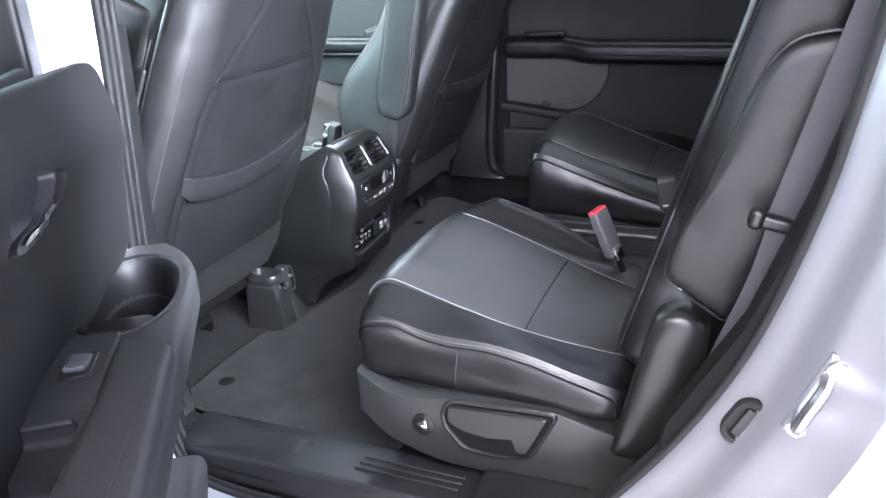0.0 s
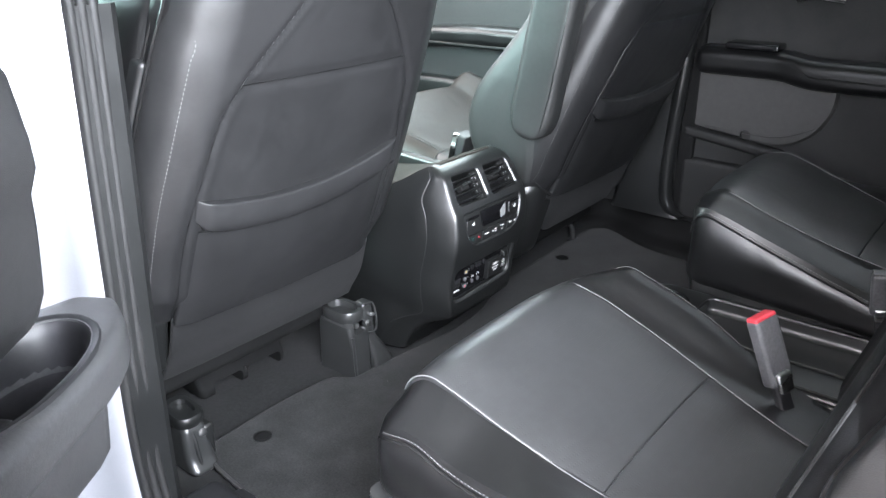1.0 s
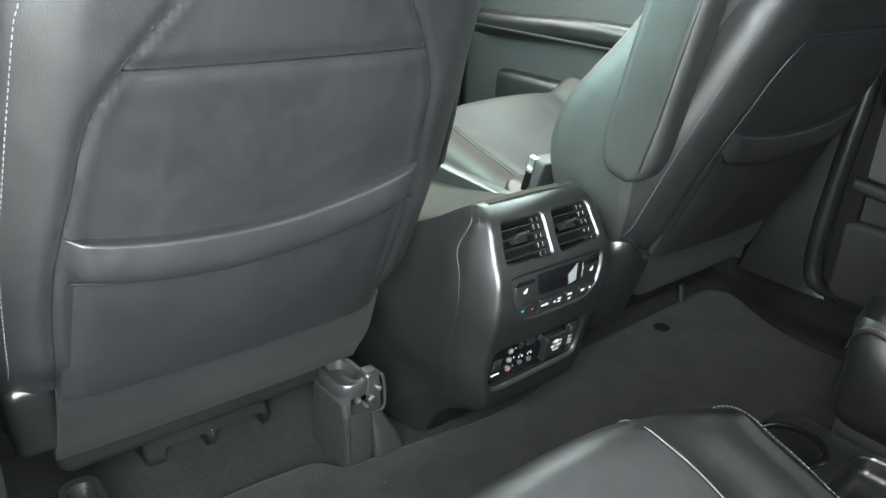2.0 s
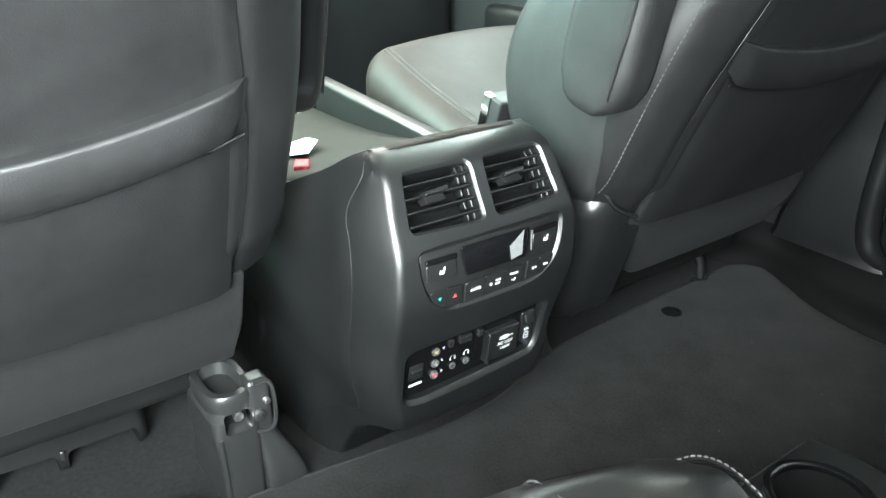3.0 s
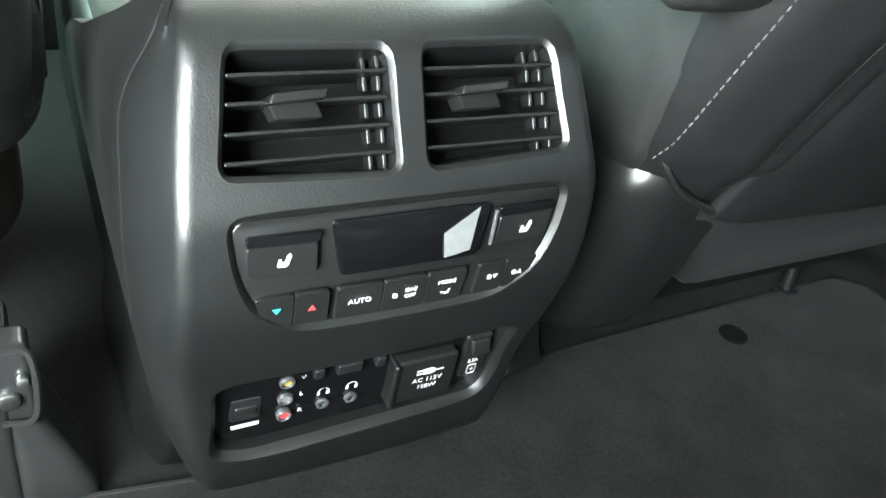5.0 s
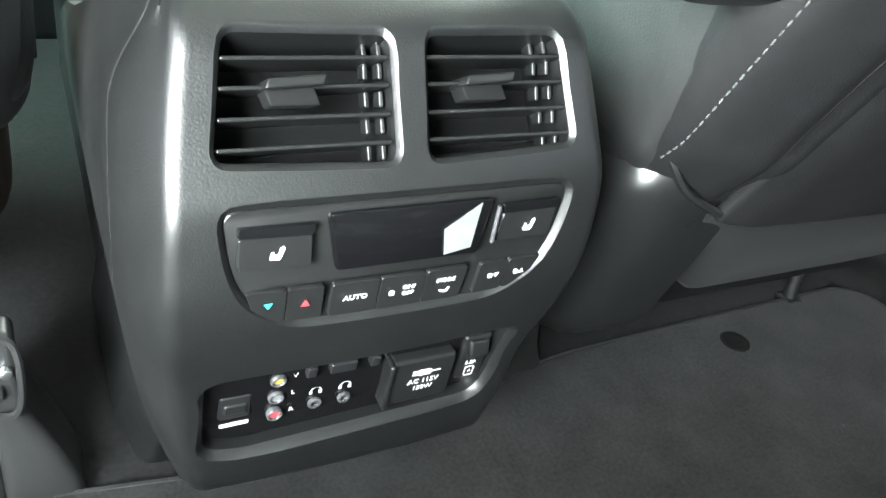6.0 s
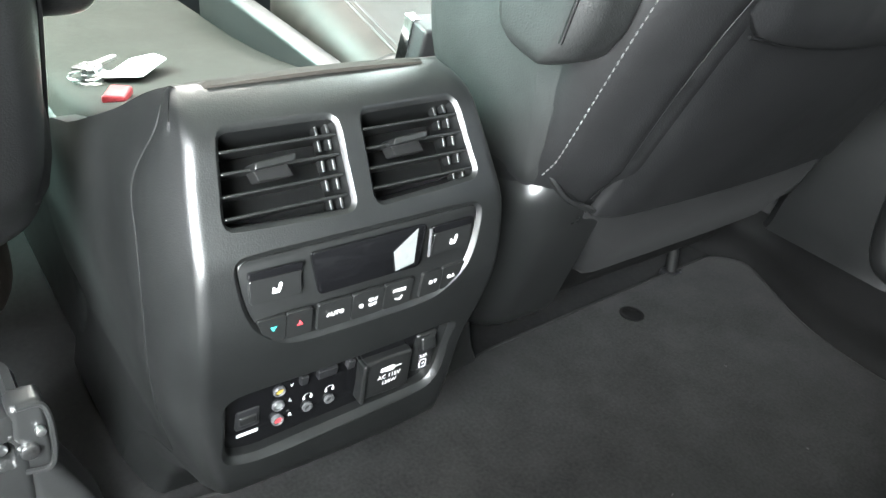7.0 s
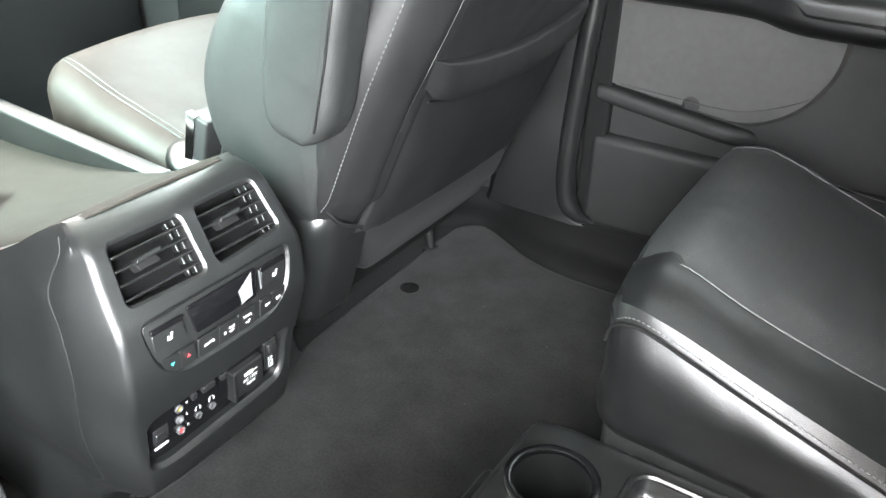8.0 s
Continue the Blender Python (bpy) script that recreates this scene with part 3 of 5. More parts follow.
        hollow = 0.018 * top * max(0.0, 1 - (u / 0.18) ** 2) * step(0.12, 0.30, x)
        front = 0.022 * top * (1 - (u / 0.25) ** 2) * step(0.20, 0.08, x)
        return Vector((x0 - 0.62 + x, c + side * u, z - hollow + front + 0.040 * top * step(0.13, 0.21, u) + 0.076 - 0.25 * x))

    part("cushion", rounded((-0.245, 0.050, 0.18), (0.245, 0.52, 0.325), 0.050, (24, 22, 6), cushion), LITFRONT, seat)
    for s in (-1, 1):
        for e in (0.200, 0.208):
            part("cushion_seam", tube([cushion(Vector((s * e, 0.085 + 0.029 * k, 0.3236 if e < 0.205 else 0.3226))) for k in range(14)], 0.0018, 6), LEATHER, seat)
    part("seat_base", rounded((x0 - 0.58, c - 0.15, 0.11), (x0 - 0.22, c + 0.15, 0.23), 0.03, (6, 6, 3)), DARK, seat)
    # black block added to hide the bracket leg and darken the space below
    part("shade_block", rounded((x0 - 0.30, c - 0.19, 0.085), (x0 - 0.105, c + 0.20, 0.20), 0.02, (6, 6, 3)), SEALSHADE, seat)
    if side > 0:
        side_view = rounded_poly([(x0 - 0.30, 0.10), (x0 - 0.115, 0.084), (x0 - 0.068, 0.108), (x0 - 0.022, 0.235), (x0 - 0.001, 0.300), (x0 - 0.040, 0.326), (x0 - 0.30, 0.326)],
                                 [0.02, 0.04, 0.04, 0.05, 0.03, 0.05, 0.02], 6)
        mid = Vector((x0 - 0.12, 0.215))

        def cover(a, b, y, k):
            z = mid.y + (b - mid.y) * k
            return (mid.x + (a - mid.x) * k, c - side * (y - 0.020 * min(1.0, max(0.0, (0.315 - z) / 0.2))), z)

        part("recliner_cover", loft([[cover(a, b, y, k) for a, b in side_view]
                                     for y, k in ((0.279, 0.1), (0.278, 0.35), (0.275, 0.55), (0.269, 0.72), (0.261, 0.84), (0.251, 0.92), (0.239, 0.97), (0.225, 0.993), (0.20, 1.0), (0.175, 0.995))]), SATIN, seat, angle=60)
        part("cover_piping", tube(smooth_line([(x0 - 0.16, c - side * 0.262, 0.334), (x0 - 0.06, c - side * 0.260, 0.333), (x0 - 0.02, c - side * 0.252, 0.318), (x0 - 0.004, c - side * 0.235, 0.292), (x0 - 0.002, c - side * 0.198, 0.272)], 6), 0.0028, 6), SATIN, seat)
    return seat, at


near_front, near_at = front_seat(-1, -0.421, -0.108, "black leather front driver seat with white stitching and map pocket")
far_front, far_at = front_seat(1, 0.43, 0.011, "black leather front passenger seat with white stitching and map pocket")


def fold_armrest(x0, c, side, base):
    arm = thing("armrest", (x0, c - side * 0.27, 0.4), "padded leather fold-up armrest raised beside the front seat", "armrest")

    def pose_of(p):
        k = p.y
        e = min(1.0, max(0.0, k / 0.055))
        p = Vector((p.x, p.y, p.z * (0.04 + 0.96 * math.sqrt(max(0.0, 1 - (1 - e) ** 2)))))
        return Vector((x0, c - side * (0.253 + p.x), base)) + Vector((0.20, 0, 0.98)) * k + Vector((0.98, 0, -0.20)) * p.z

    part("pad", rounded((0.0, 0.0, -0.050), (0.058, 0.40, 0.046), 0.019, (5, 18, 8), pose_of), LITSIDE if side > 0 else LEATHER, arm)
    part("seam", tube([pose_of(Vector((0.0575, y, 0.036))) for y in (0.03, 0.1, 0.2, 0.3, 0.38)], 0.0015, 6), LEATHER, arm)
    part("hinge_cover", loft([[pose_of(Vector((-0.012 + h, 0.06 + r * math.sin(a * math.pi / 10), r * math.cos(a * math.pi / 10) * 1.0)) ) for a in range(20)]
                              for r, h in ((0.044, 0.0), (0.044, 0.006), (0.036, 0.011))]), PLASTIC, arm)
    return arm


fold_armrest(0.006, 0.43, 1, 0.412)
fold_armrest(-0.135, -0.43, -1, 0.425)


def top_z(x):
    return curve(x, [(0.27, 0.302), (0.31, 0.304), (0.42, 0.268), (0.53, 0.232), (0.62, 0.208), (0.72, 0.188), (0.76, 0.185)])


def second_row_seat(side, c, shift, lift, inboard, label):
    """A leather second-row seat with its cushion, reclined back, side valance and lever; inboard widens its inner bolster."""
    seat = thing("passenger_seat", (0.5, c, -0.012), label, "car seat", "second row seats")

    def W(x, u, z):
        return Vector((x + shift, c + side * u, z + lift * min(1.0, max(0.0, z) / 0.2)))

    BOLSTER = [(0.27, -0.040), (0.31, -0.036), (0.35, -0.028), (0.40, -0.024), (0.445, -0.012), (0.51, 0.008), (0.577, 0.016), (0.64, 0.013), (0.70, 0.010)]

    def crown(x, u):
        inner = 0.030 * step(0.30, 0.37, x) * step(0.70, 0.48, x) if inboard > 1 else -0.010
        return curve(x, BOLSTER) * step(0.140, 0.250, u) + inner * step(0.172, 0.225, -u)

    def spread(x, u):
        if u > -0.1785:
            return u
        return -0.1785 + (u + 0.1785) * (1 + (inboard - 1) * step(0.56, 0.47, x) - 0.12 * step(0.47, 0.60, x) * (inboard > 1))

    def squared(du, dz):
        """How far the front edge stands out from a round one."""
        return (max(du, dz) / max(math.hypot(du, dz), 1e-6)) ** (0.0 if inboard > 1 else -0.65)

    def shape(p):
        x, u, z = p
        if z > 0.25 and abs(u) > 0.193:
            du, dz = (abs(u) - 0.193) / 0.05, (z - 0.25) / 0.05
            g = max(du, dz) / math.hypot(du, dz)
            u, z = math.copysign(0.193 + 0.05 * du / g ** 0.72, u), 0.25 + 0.05 * dz / g ** 0.72
        if z > 0.25 and x < 0.318:
            e = squared((0.318 - x) / 0.05, (z - 0.25) / 0.05)
            x, z = 0.318 - (0.318 - x) * e, 0.25 + (z - 0.25) * e
        k = (z - 0.13) / 0.17
        z2 = 0.135 + (top_z(x) - 0.135) * k
        z2 += crown(x, u) * step(0.5, 1.0, k)
        x2 = x - 0.012 * step(0.4, 0.0, k) * (1 if x < 0.33 else 0) + (0.03 * step(-0.15, -0.25, u) * step(0.40, 0.27, x) if inboard > 1 else 0)
        return W(x2, spread(x, u) + 0.016 * math.sin(max(0, k) * math.pi) * (1 if u > 0 else -1) * step(0.2, 0.24, abs(u)), z2)

    part("cushion", rounded((0.268, -0.243, 0.13), (0.730, 0.243, 0.30), 0.05, (44, 40, 14), shape), LEATHER, seat)
    INNER = [(0.25, -0.176), (0.28, -0.170), (0.31, -0.163), (0.38, -0.170), (0.50, -0.160), (0.70, -0.120)]
    OUTER = [(0.25, 0.174), (0.32, 0.175), (0.45, 0.167), (0.54, 0.155), (0.70, 0.124)]

    def over(s, u, d):
        """A place d above the cushion; before s = 0.318 the surface rolls down over the front edge."""
        if s < 0.318:
            a = (0.318 - s) / 0.05
            r = 0.05 * squared(math.sin(a), math.cos(a)) + d
            return W(0.318 - r * math.sin(a), u, top_z(0.318) - 0.05 + r * math.cos(a))
        return W(s, u, top_z(s) + d)

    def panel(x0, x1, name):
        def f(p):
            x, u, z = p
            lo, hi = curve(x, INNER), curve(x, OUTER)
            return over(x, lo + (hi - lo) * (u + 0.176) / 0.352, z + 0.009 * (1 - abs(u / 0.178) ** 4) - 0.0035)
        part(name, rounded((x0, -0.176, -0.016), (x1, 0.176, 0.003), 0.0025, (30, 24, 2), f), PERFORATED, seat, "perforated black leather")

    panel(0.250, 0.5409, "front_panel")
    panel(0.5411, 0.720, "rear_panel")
    # the front edge drops over as one plain strip; stitched seams along both sides
    SIDE = [(0.272, 0.205), (0.283, 0.235), (0.308, 0.252), (0.350, 0.258), (0.395, 0.244), (0.445, 0.2365), (0.511, 0.236), (0.577, 0.224), (0.640, 0.206), (0.690, 0.192), (0.704, 0.182), (0.709, 0.160)]
    for s in (-1, 1):
        line = smooth_line([W(x + (0.03 * step(0.40, 0.27, x) if inboard > 1 and s < 0 else 0), (lambda u: u if s > 0 else spread(x, u))(s * (0.2035 + math.sqrt(max(0.0, 0.05 ** 2 - max(0.0, 0.318 - x) ** 2)))), z if s > 0 else (top_z(x) - 0.014 + crown(x, -0.24) if x > 0.3 else z + 0.03)) for x, z in SIDE], 6)
        part("side_piping", tube(line, 0.0018, 7), SEALSHADE, seat)
        part("stitching", stitches([p + Vector((0, -side * s * 0.0035, 0.005)) for p in line], 0.005, 0.0035, 0.0007), THREAD, seat, "grey thread")
        edge = [over(x, curve(x, INNER if s < 0 else OUTER) + s * 0.0015, 0.0008) for x in [0.255 + 0.011 * k for k in range(44)]]
        part("seam", tube(edge, 0.0009, 6), THREAD, seat, "pale stitched seam")
        if s > 0:
            part("side_seam", tube([shape(Vector((0.46 - 0.05 * (0.27 - z), 0.243, z))) + Vector((0, side * 0.0004, 0)) for z in [0.15 + 0.012 * k for k in range(11)]], 0.0012, 5), DARK, seat)
    # lower structure
    part("seat_base", rounded((0.31, 0, 0.02), (0.75, 0.46, 0.145), 0.03, (6, 6, 3), lambda p: W(p.x, p.y - 0.23, p.z)), DARK, seat)

    def outer(p):
        x, u, z = p
        top = curve(x, [(0.276, 0.166), (0.30, 0.158), (0.34, 0.146), (0.40, 0.144), (0.45, 0.152), (0.55, 0.157), (0.625, 0.160), (0.66, 0.150), (0.72, 0.138), (0.79, 0.133)])
        low = curve(x, [(0.276, 0.092), (0.294, 0.083), (0.342, 0.056), (0.427, 0.030), (0.492, 0.026), (0.79, 0.022)])
        return W(x, u - 0.012 * step(0.34, 0.275, x), low + (top - low) * z)

    val = part("valance", rounded((0.276, 0.240, 0.0), (0.79, 0.272, 1.0), 0.012, (22, 3, 8), outer), LITPLASTIC, seat)
    # lever pocket as a flush black plate painting recess shade, rim, lever, round knob
    POC = [(0.454, 0.151), (0.541, 0.155), (0.625, 0.159), (0.611, 0.130), (0.580, 0.070), (0.521, 0.062), (0.472, 0.065), (0.440, 0.102), (0.436, 0.130)]
    loop = rounded_poly(POC, 0.014, 4)
    part("lever_rim", tube([W(x, 0.2725, z) for x, z in loop], 0.0045, 7, cyclic=True), SATIN, val)
    part("pocket_shade", loft([[W(x, y, z) for x, z in loop] for y in (0.262, 0.2728)]), SEALSHADE, val)
    lev = rounded_poly([(0.450, 0.145), (0.612, 0.152), (0.600, 0.126), (0.580, 0.084), (0.563, 0.081), (0.557, 0.106), (0.515, 0.099), (0.472, 0.105), (0.448, 0.118)], 0.006, 3)
    part("lever", loft([[W(x, y, z) for x, z in lev] for y in (0.273, 0.281)] + [[W(0.52 + (x - 0.52) * 0.975, 0.2835, 0.120 + (z - 0.120) * 0.95) for x, z in lev]]), PLASTIC, val)
    knob = Matrix.Translation(W(0.402, 0.270, 0.095)) @ Matrix.Rotation(radians(90 if side < 0 else -90), 4, "X")
    part("knob_base", moved(disc(0.020, 0.005, 24, 0.002), knob), SATIN, val)
    part("knob", moved(disc(0.010, 0.010, 20, 0.002), knob), CHROME, val, "bright chrome knob")
    # inner valance
    drop = 0.05 if inboard > 1 else 0.004
    part("inner_valance", rounded((0.285, -0.238, 0.03), (0.76, -0.210, 0.180), 0.010, (14, 3, 6),
                                  lambda p: W(p.x, p.y, p.z - drop * step(0.40, 0.75, p.x) * step(0.1, 0.18, p.z))), PLASTIC, seat)
    part("valance_edge", tube([W(x, -0.2375, 0.171 - drop * step(0.40, 0.75, x)) for x in [0.290 + 0.0235 * k for k in range(20)]], 0.0035, 8), SATIN, seat)

    # reclined back
    R, N = Vector((0.285, 0, 0.958)), Vector((0.958, 0, -0.285))

    def B(u, v, w):
        return Vector((0.702 + shift, c + side * u, 0.235)) + R * v + N * w

    def back(p):
        u, v, w = p
        w2 = w
        if w < 0.05:
            w2 += 0.014 * step(0.10, 0.18, abs(u)) * -1 * step(0.05, 0.0, w)
            w2 += 0.004 * math.exp(-((abs(u) - 0.165) / 0.006) ** 2)
        return B(u * (1 - 0.06 * step(0.3, 0.65, v)), v, w2)

    part("backrest", rounded((-0.235, 0.0, 0.0), (0.235, 0.66, 0.12), 0.035, (36, 24, 5), back), LEATHER, seat)
    for s in (-1, 1):
        side_line = [B(s * 0.226 * (1 - 0.06 * step(0.3, 0.65, v)), v, -0.006) for v in [0.02 + 0.02 * k for k in range(30)]]
        part("back_piping", tube(side_line, 0.0018, 6), SEALSHADE, seat)
    # outer side pad, lower cover of the hinge
    pad = rounded_poly([(0.764, 0.392), (0.768, 0.425), (0.780, 0.458), (0.806, 0.517), (0.834, 0.595), (0.862, 0.670), (0.890, 0.706), (0.945, 0.716), (0.965, 0.690), (0.925, 0.550), (0.890, 0.430), (0.846, 0.338)],
                       [0.02, 0.02, 0.02, 0.03, 0.03, 0.03, 0.03, 0.02, 0.02, 0.03, 0.03, 0.012], 4)
    pcx, pcz = 0.858, 0.53

    def pad_at(x, z, k, u):
        return W(pcx + (x - pcx) * (1 - (1 - k) * 0.55), u, pcz + (z - pcz) * k)

    part("side_pad", loft([[pad_at(x, z, k, u) for x, z in pad] for u, k in ((0.205, 0.99), (0.240, 1.0), (0.252, 0.992), (0.260, 0.972), (0.265, 0.935), (0.268, 0.85), (0.269, 0.5))]), VINYL, seat, angle=60)
    part("pad_piping", tube([W(x, 0.253, z) for x, z in pad], 0.0030, 6, True), LEATHER, seat)
    hinge = rounded_poly([(0.700, 0.105), (0.722, 0.200), (0.744, 0.300), (0.756, 0.342), (0.790, 0.358), (0.827, 0.338), (0.828, 0.296), (0.805, 0.215), (0.790, 0.105)],
                         [0.01, 0.03, 0.03, 0.03, 0.03, 0.025, 0.02, 0.03, 0.01], 4)
    part("hinge_cover", loft([[W(0.77 + (x - 0.77) * k, u, 0.23 + (z - 0.23) * (0.5 + 0.5 * k)) for x, z in hinge]
                              for u, k in ((0.215, 1.0), (0.262, 1.0), (0.272, 0.97), (0.279, 0.90), (0.283, 0.76), (0.285, 0.4))]), SATIN, seat, angle=60)
    return seat


second_row_seat(-1, -0.36, 0.0, 0.0, 1.18, "black leather second-row seat with perforated cushion and tilt lever")
second_row_seat(1, 0.390, 0.078, 0.051, 1.0, "black leather second-row seat in shade beside the far door")


def belt_buckle(place, top, red, face, label):
    """A grey buckle with a red button on a short stalk."""
    b = thing("seat_belt_buckle", place, label, "seat belt buckle", "second row buckles")
    d = (Vector(top) - Vector(place)).normalized()
    n = Vector(face)
    n = (n - d * n.dot(d)).normalized()
    s = d.cross(n)
    m = Matrix((s, n, d)).transposed().to_4x4()
    m.translation = place
    L = (Vector(top) - Vector(place)).length
    part("stalk", moved(rounded((-0.012, -0.006, -0.012), (0.012, 0.006, L * 0.35), 0.004, (2, 2, 3)), m), DARK, b)
    part("housing", moved(rounded((-0.020, -0.011, L * 0.25), (0.020, 0.011, L - 0.003), 0.006, (3, 2, 5)), m), GREYPLASTIC, b, "grey plastic")
    part("button", moved(rounded((-0.0185, -0.0095, L - 0.008), (0.0185, 0.0095, L), 0.003, (3, 2, 2)), m), RED if red else GREYPLASTIC, b, "red button" if red else "")
    part("clip", moved(rounded((-0.014, 0.009, L * 0.18), (0.010, 0.018, L * 0.4), 0.004, (2, 2, 2)), m), STEEL, b, "bare metal clip")
    return b


belt_buckle((0.636, -0.176, 0.205), (0.586, -0.180, 0.330), True, (0.35, -0.3, 0.8), "grey seat belt buckle with red release button")
belt_buckle((0.692, 0.125, 0.215), (0.680, 0.120, 0.312), False, (0.2, -0.9, 0.3), "grey seat belt buckle on the far seat")


def seat_belt():
    belt = thing("seat_belt", (0.80, -0.66, 0.2), "grey seat belt webbing hanging beside the rear seat", "seat belt")

    def web(pts, w):
        line = smooth_line(pts, 8)
        rings = []
        for i, p in enumerate(line):
            a, b = line[max(i - 1, 0)], line[min(i + 1, len(line) - 1)]
            d = (b - a).normalized()
            across = Vector((d.z, 0, -d.x)).normalized()
            out = Vector((0, -1, 0)).lerp(Vector((-1, 0, 0)), 0.15).normalized()
            rings.append([p + across * (w * k) + out * o for k, o in ((-0.5, 0.0), (-0.25, 0.0012), (0.25, 0.0012), (0.5, 0.0), (0.25, -0.0012), (-0.25, -0.0012))])
        return loft(rings)

    part("webbing", web([(0.986, -0.667, 0.84), (0.962, -0.666, 0.74), (0.932, -0.665, 0.62), (0.902, -0.663, 0.50)], 0.044), WEB, belt)
    part("lower_webbing", web([(0.905, -0.667, 0.50), (0.888, -0.666, 0.42), (0.850, -0.664, 0.30), (0.812, -0.660, 0.17), (0.792, -0.655, 0.10)], 0.044), WEB, belt)
    m = Matrix.Translation((0.897, -0.668, 0.500)) @ Matrix.Rotation(radians(12), 4, "Y")
    part("guide", moved(rounded((-0.034, -0.010, -0.009), (0.034, 0.008, 0.009), 0.007, (5, 2, 2)), m), SATIN, belt, "black plastic guide loop")
    part("guide_end", moved(rounded((-0.037, -0.014, -0.012), (-0.018, 0.010, 0.014), 0.008, (2, 2, 2)), m), SATIN, belt)
    return belt


seat_belt()


# ---- centre console between the front seats ----
FACE = [(0.0, -0.115), (0.05, -0.09), (0.078, -0.045), (0.092, -0.012), (0.102, -0.001), (0.134, 0.002), (0.18, 0.006), (0.22, 0.018), (0.262, 0.0275), (0.30, 0.0268), (0.318, 0.0235),
        (0.335, 0.0145), (0.360, 0.001), (0.381, -0.0105), (0.390, -0.0215), (0.396, -0.034), (0.399, -0.048)]
HALF = [(0.0, 0.105), (0.07, 0.092), (0.10, 0.090), (0.134, 0.097), (0.20, 0.105), (0.25, 0.108), (0.30, 0.1075), (0.335, 0.1045), (0.38, 0.0965), (0.392, 0.092), (0.399, 0.085)]


def face_x(z):
    return curve(z, FACE)


def console_ring(z):
    """The outline of the console at a height, seen from above."""
    x, h = face_x(z), curve(z, HALF)
    flare = 0.017 * step(0.402, 0.335, z) + 0.002
    deep = 0.026 + 0.039 * step(0.400, 0.33, z)
    right = []
    for k in range(9):
        right.append((x - 0.003 * (k / 8) ** 2, h * k / 8))
    for a in (12, 24, 36, 48, 60, 70):
        right.append((x - 0.003 - 0.0095 * (1 - math.cos(radians(a))), h + 0.0095 * math.sin(radians(a))))
    out = h + 0.0095
    right += [(x - 0.018, out + flare * 0.22), (x - deep * 0.6, out + flare * 0.48), (x - deep + 0.003, out + flare * 0.70), (x - deep, out + flare * 0.70 - 0.0006), (x - deep - 0.003, out + flare * 0.72),
              (x - deep - 0.03, out + flare * 0.74), (x - deep - 0.06, out + flare * 0.75), (min(x - 0.2, -0.2), out + flare * 0.78), (-0.34, out + flare * 0.78)]
    limit = curve(z, [(0.27, -0.34), (0.315, -0.24), (0.33, -0.19), (0.35, -0.145), (0.37, -0.105), (0.386, -0.080), (0.394, -0.066), (0.399, -0.056)]) if z > 0.27 else -0.34
    right = [(max(a, limit + 0.0004 * (len(right) - k)), b) for k, (a, b) in enumerate(right)]
    return [Vector((a, b, z)) for a, b in right] + [Vector((a, -b, z)) for a, b in reversed(right[1:])]


console = thing("centre_console", (-0.15, 0, -0.012), "black plastic centre console with rear air vents and controls", "centre console")
levels = [0.0, 0.03, 0.05, 0.065, 0.078, 0.086, 0.092, 0.097, 0.102, 0.110] + [0.12 + 0.01 * k for k in range(19)] + [0.308, 0.315, 0.322, 0.33, 0.34, 0.35, 0.36, 0.368, 0.375, 0.381, 0.386, 0.390, 0.394, 0.397, 0.399]
housing = part("housing", loft([console_ring(z) for z in levels]), PLASTIC, console)


def flush(y, z, d=0.0):
    """A place on the console's face, d metres proud of it."""
    s = (face_x(z + 0.003) - face_x(z - 0.003)) / 0.006
    n = Vector((1, 0, -s)).normalized()
    bow = 0.003 * (min(abs(y) / max(curve(z, HALF), 0.01), 1)) ** 2
    return Vector((face_x(z) - bow, y, z)) + n * d


def face_pose(y, z, d=0.0):
    """A frame on the face: x to the viewer's right, y up the face, z out of it."""
    s = (face_x(z + 0.004) - face_x(z - 0.004)) / 0.008
    n = Vector((1, 0, -s)).normalized()
    across = Vector((0, 1, 0))
    up = n.cross(across)
    m = Matrix((across, up, n)).transposed().to_4x4()
    m.translation = flush(y, z, d)
    return m


def face_cutter(loop, depth, rim=0.003, bottom=1.0):
    """A tool that sinks an opening with a rounded rim into the face; loop in (y, z)."""
    cy = sum(a for a, _ in loop) / len(loop)
    cz = sum(b for _, b in loop) / len(loop)

    def grown(e):
        out = []
        for i, (y, z) in enumerate(loop):
            (ya, za), (yb, zb) = loop[i - 1], loop[(i + 1) % len(loop)]
            d = Vector((yb - ya, zb - za))
            d = d.normalized() if d.length > 1e-9 else Vector((1, 0))
            n = Vector((d.y, -d.x))
            if n.dot(Vector((y - cy, z - cz))) < 0:
                n = -n
            out.append((y + n.x * e, z + n.y * e))
        return out

    rows = [(rim * 1.05, 0.01), (rim, 0.0005), (rim * 0.45, -rim * 0.35), (0.0, -rim), (0.0, -depth)]
    return loft([[flush(y, z, d) for y, z in grown(e)] for e, d in rows])


VENTS = {}
for s in (-1, 1):
    ins, outs = 0.0085, 0.0925
    poly = [(s * ins, 0.3325), (s * outs, 0.3350), (s * (outs - 0.008), 0.3835), (s * (ins + 0.001), 0.3835)]
    VENTS[s] = rounded_poly(poly, 0.006, 4)
PANEL = rounded_poly([(-0.0915, 0.3165), (0.0905, 0.3165), (0.0875, 0.290), (0.080, 0.268), (0.058, 0.249), (-0.058, 0.249), (-0.081, 0.268), (-0.0885, 0.290)], [0.008, 0.008, 0.01, 0.02, 0.02, 0.02, 0.02, 0.01], 4)
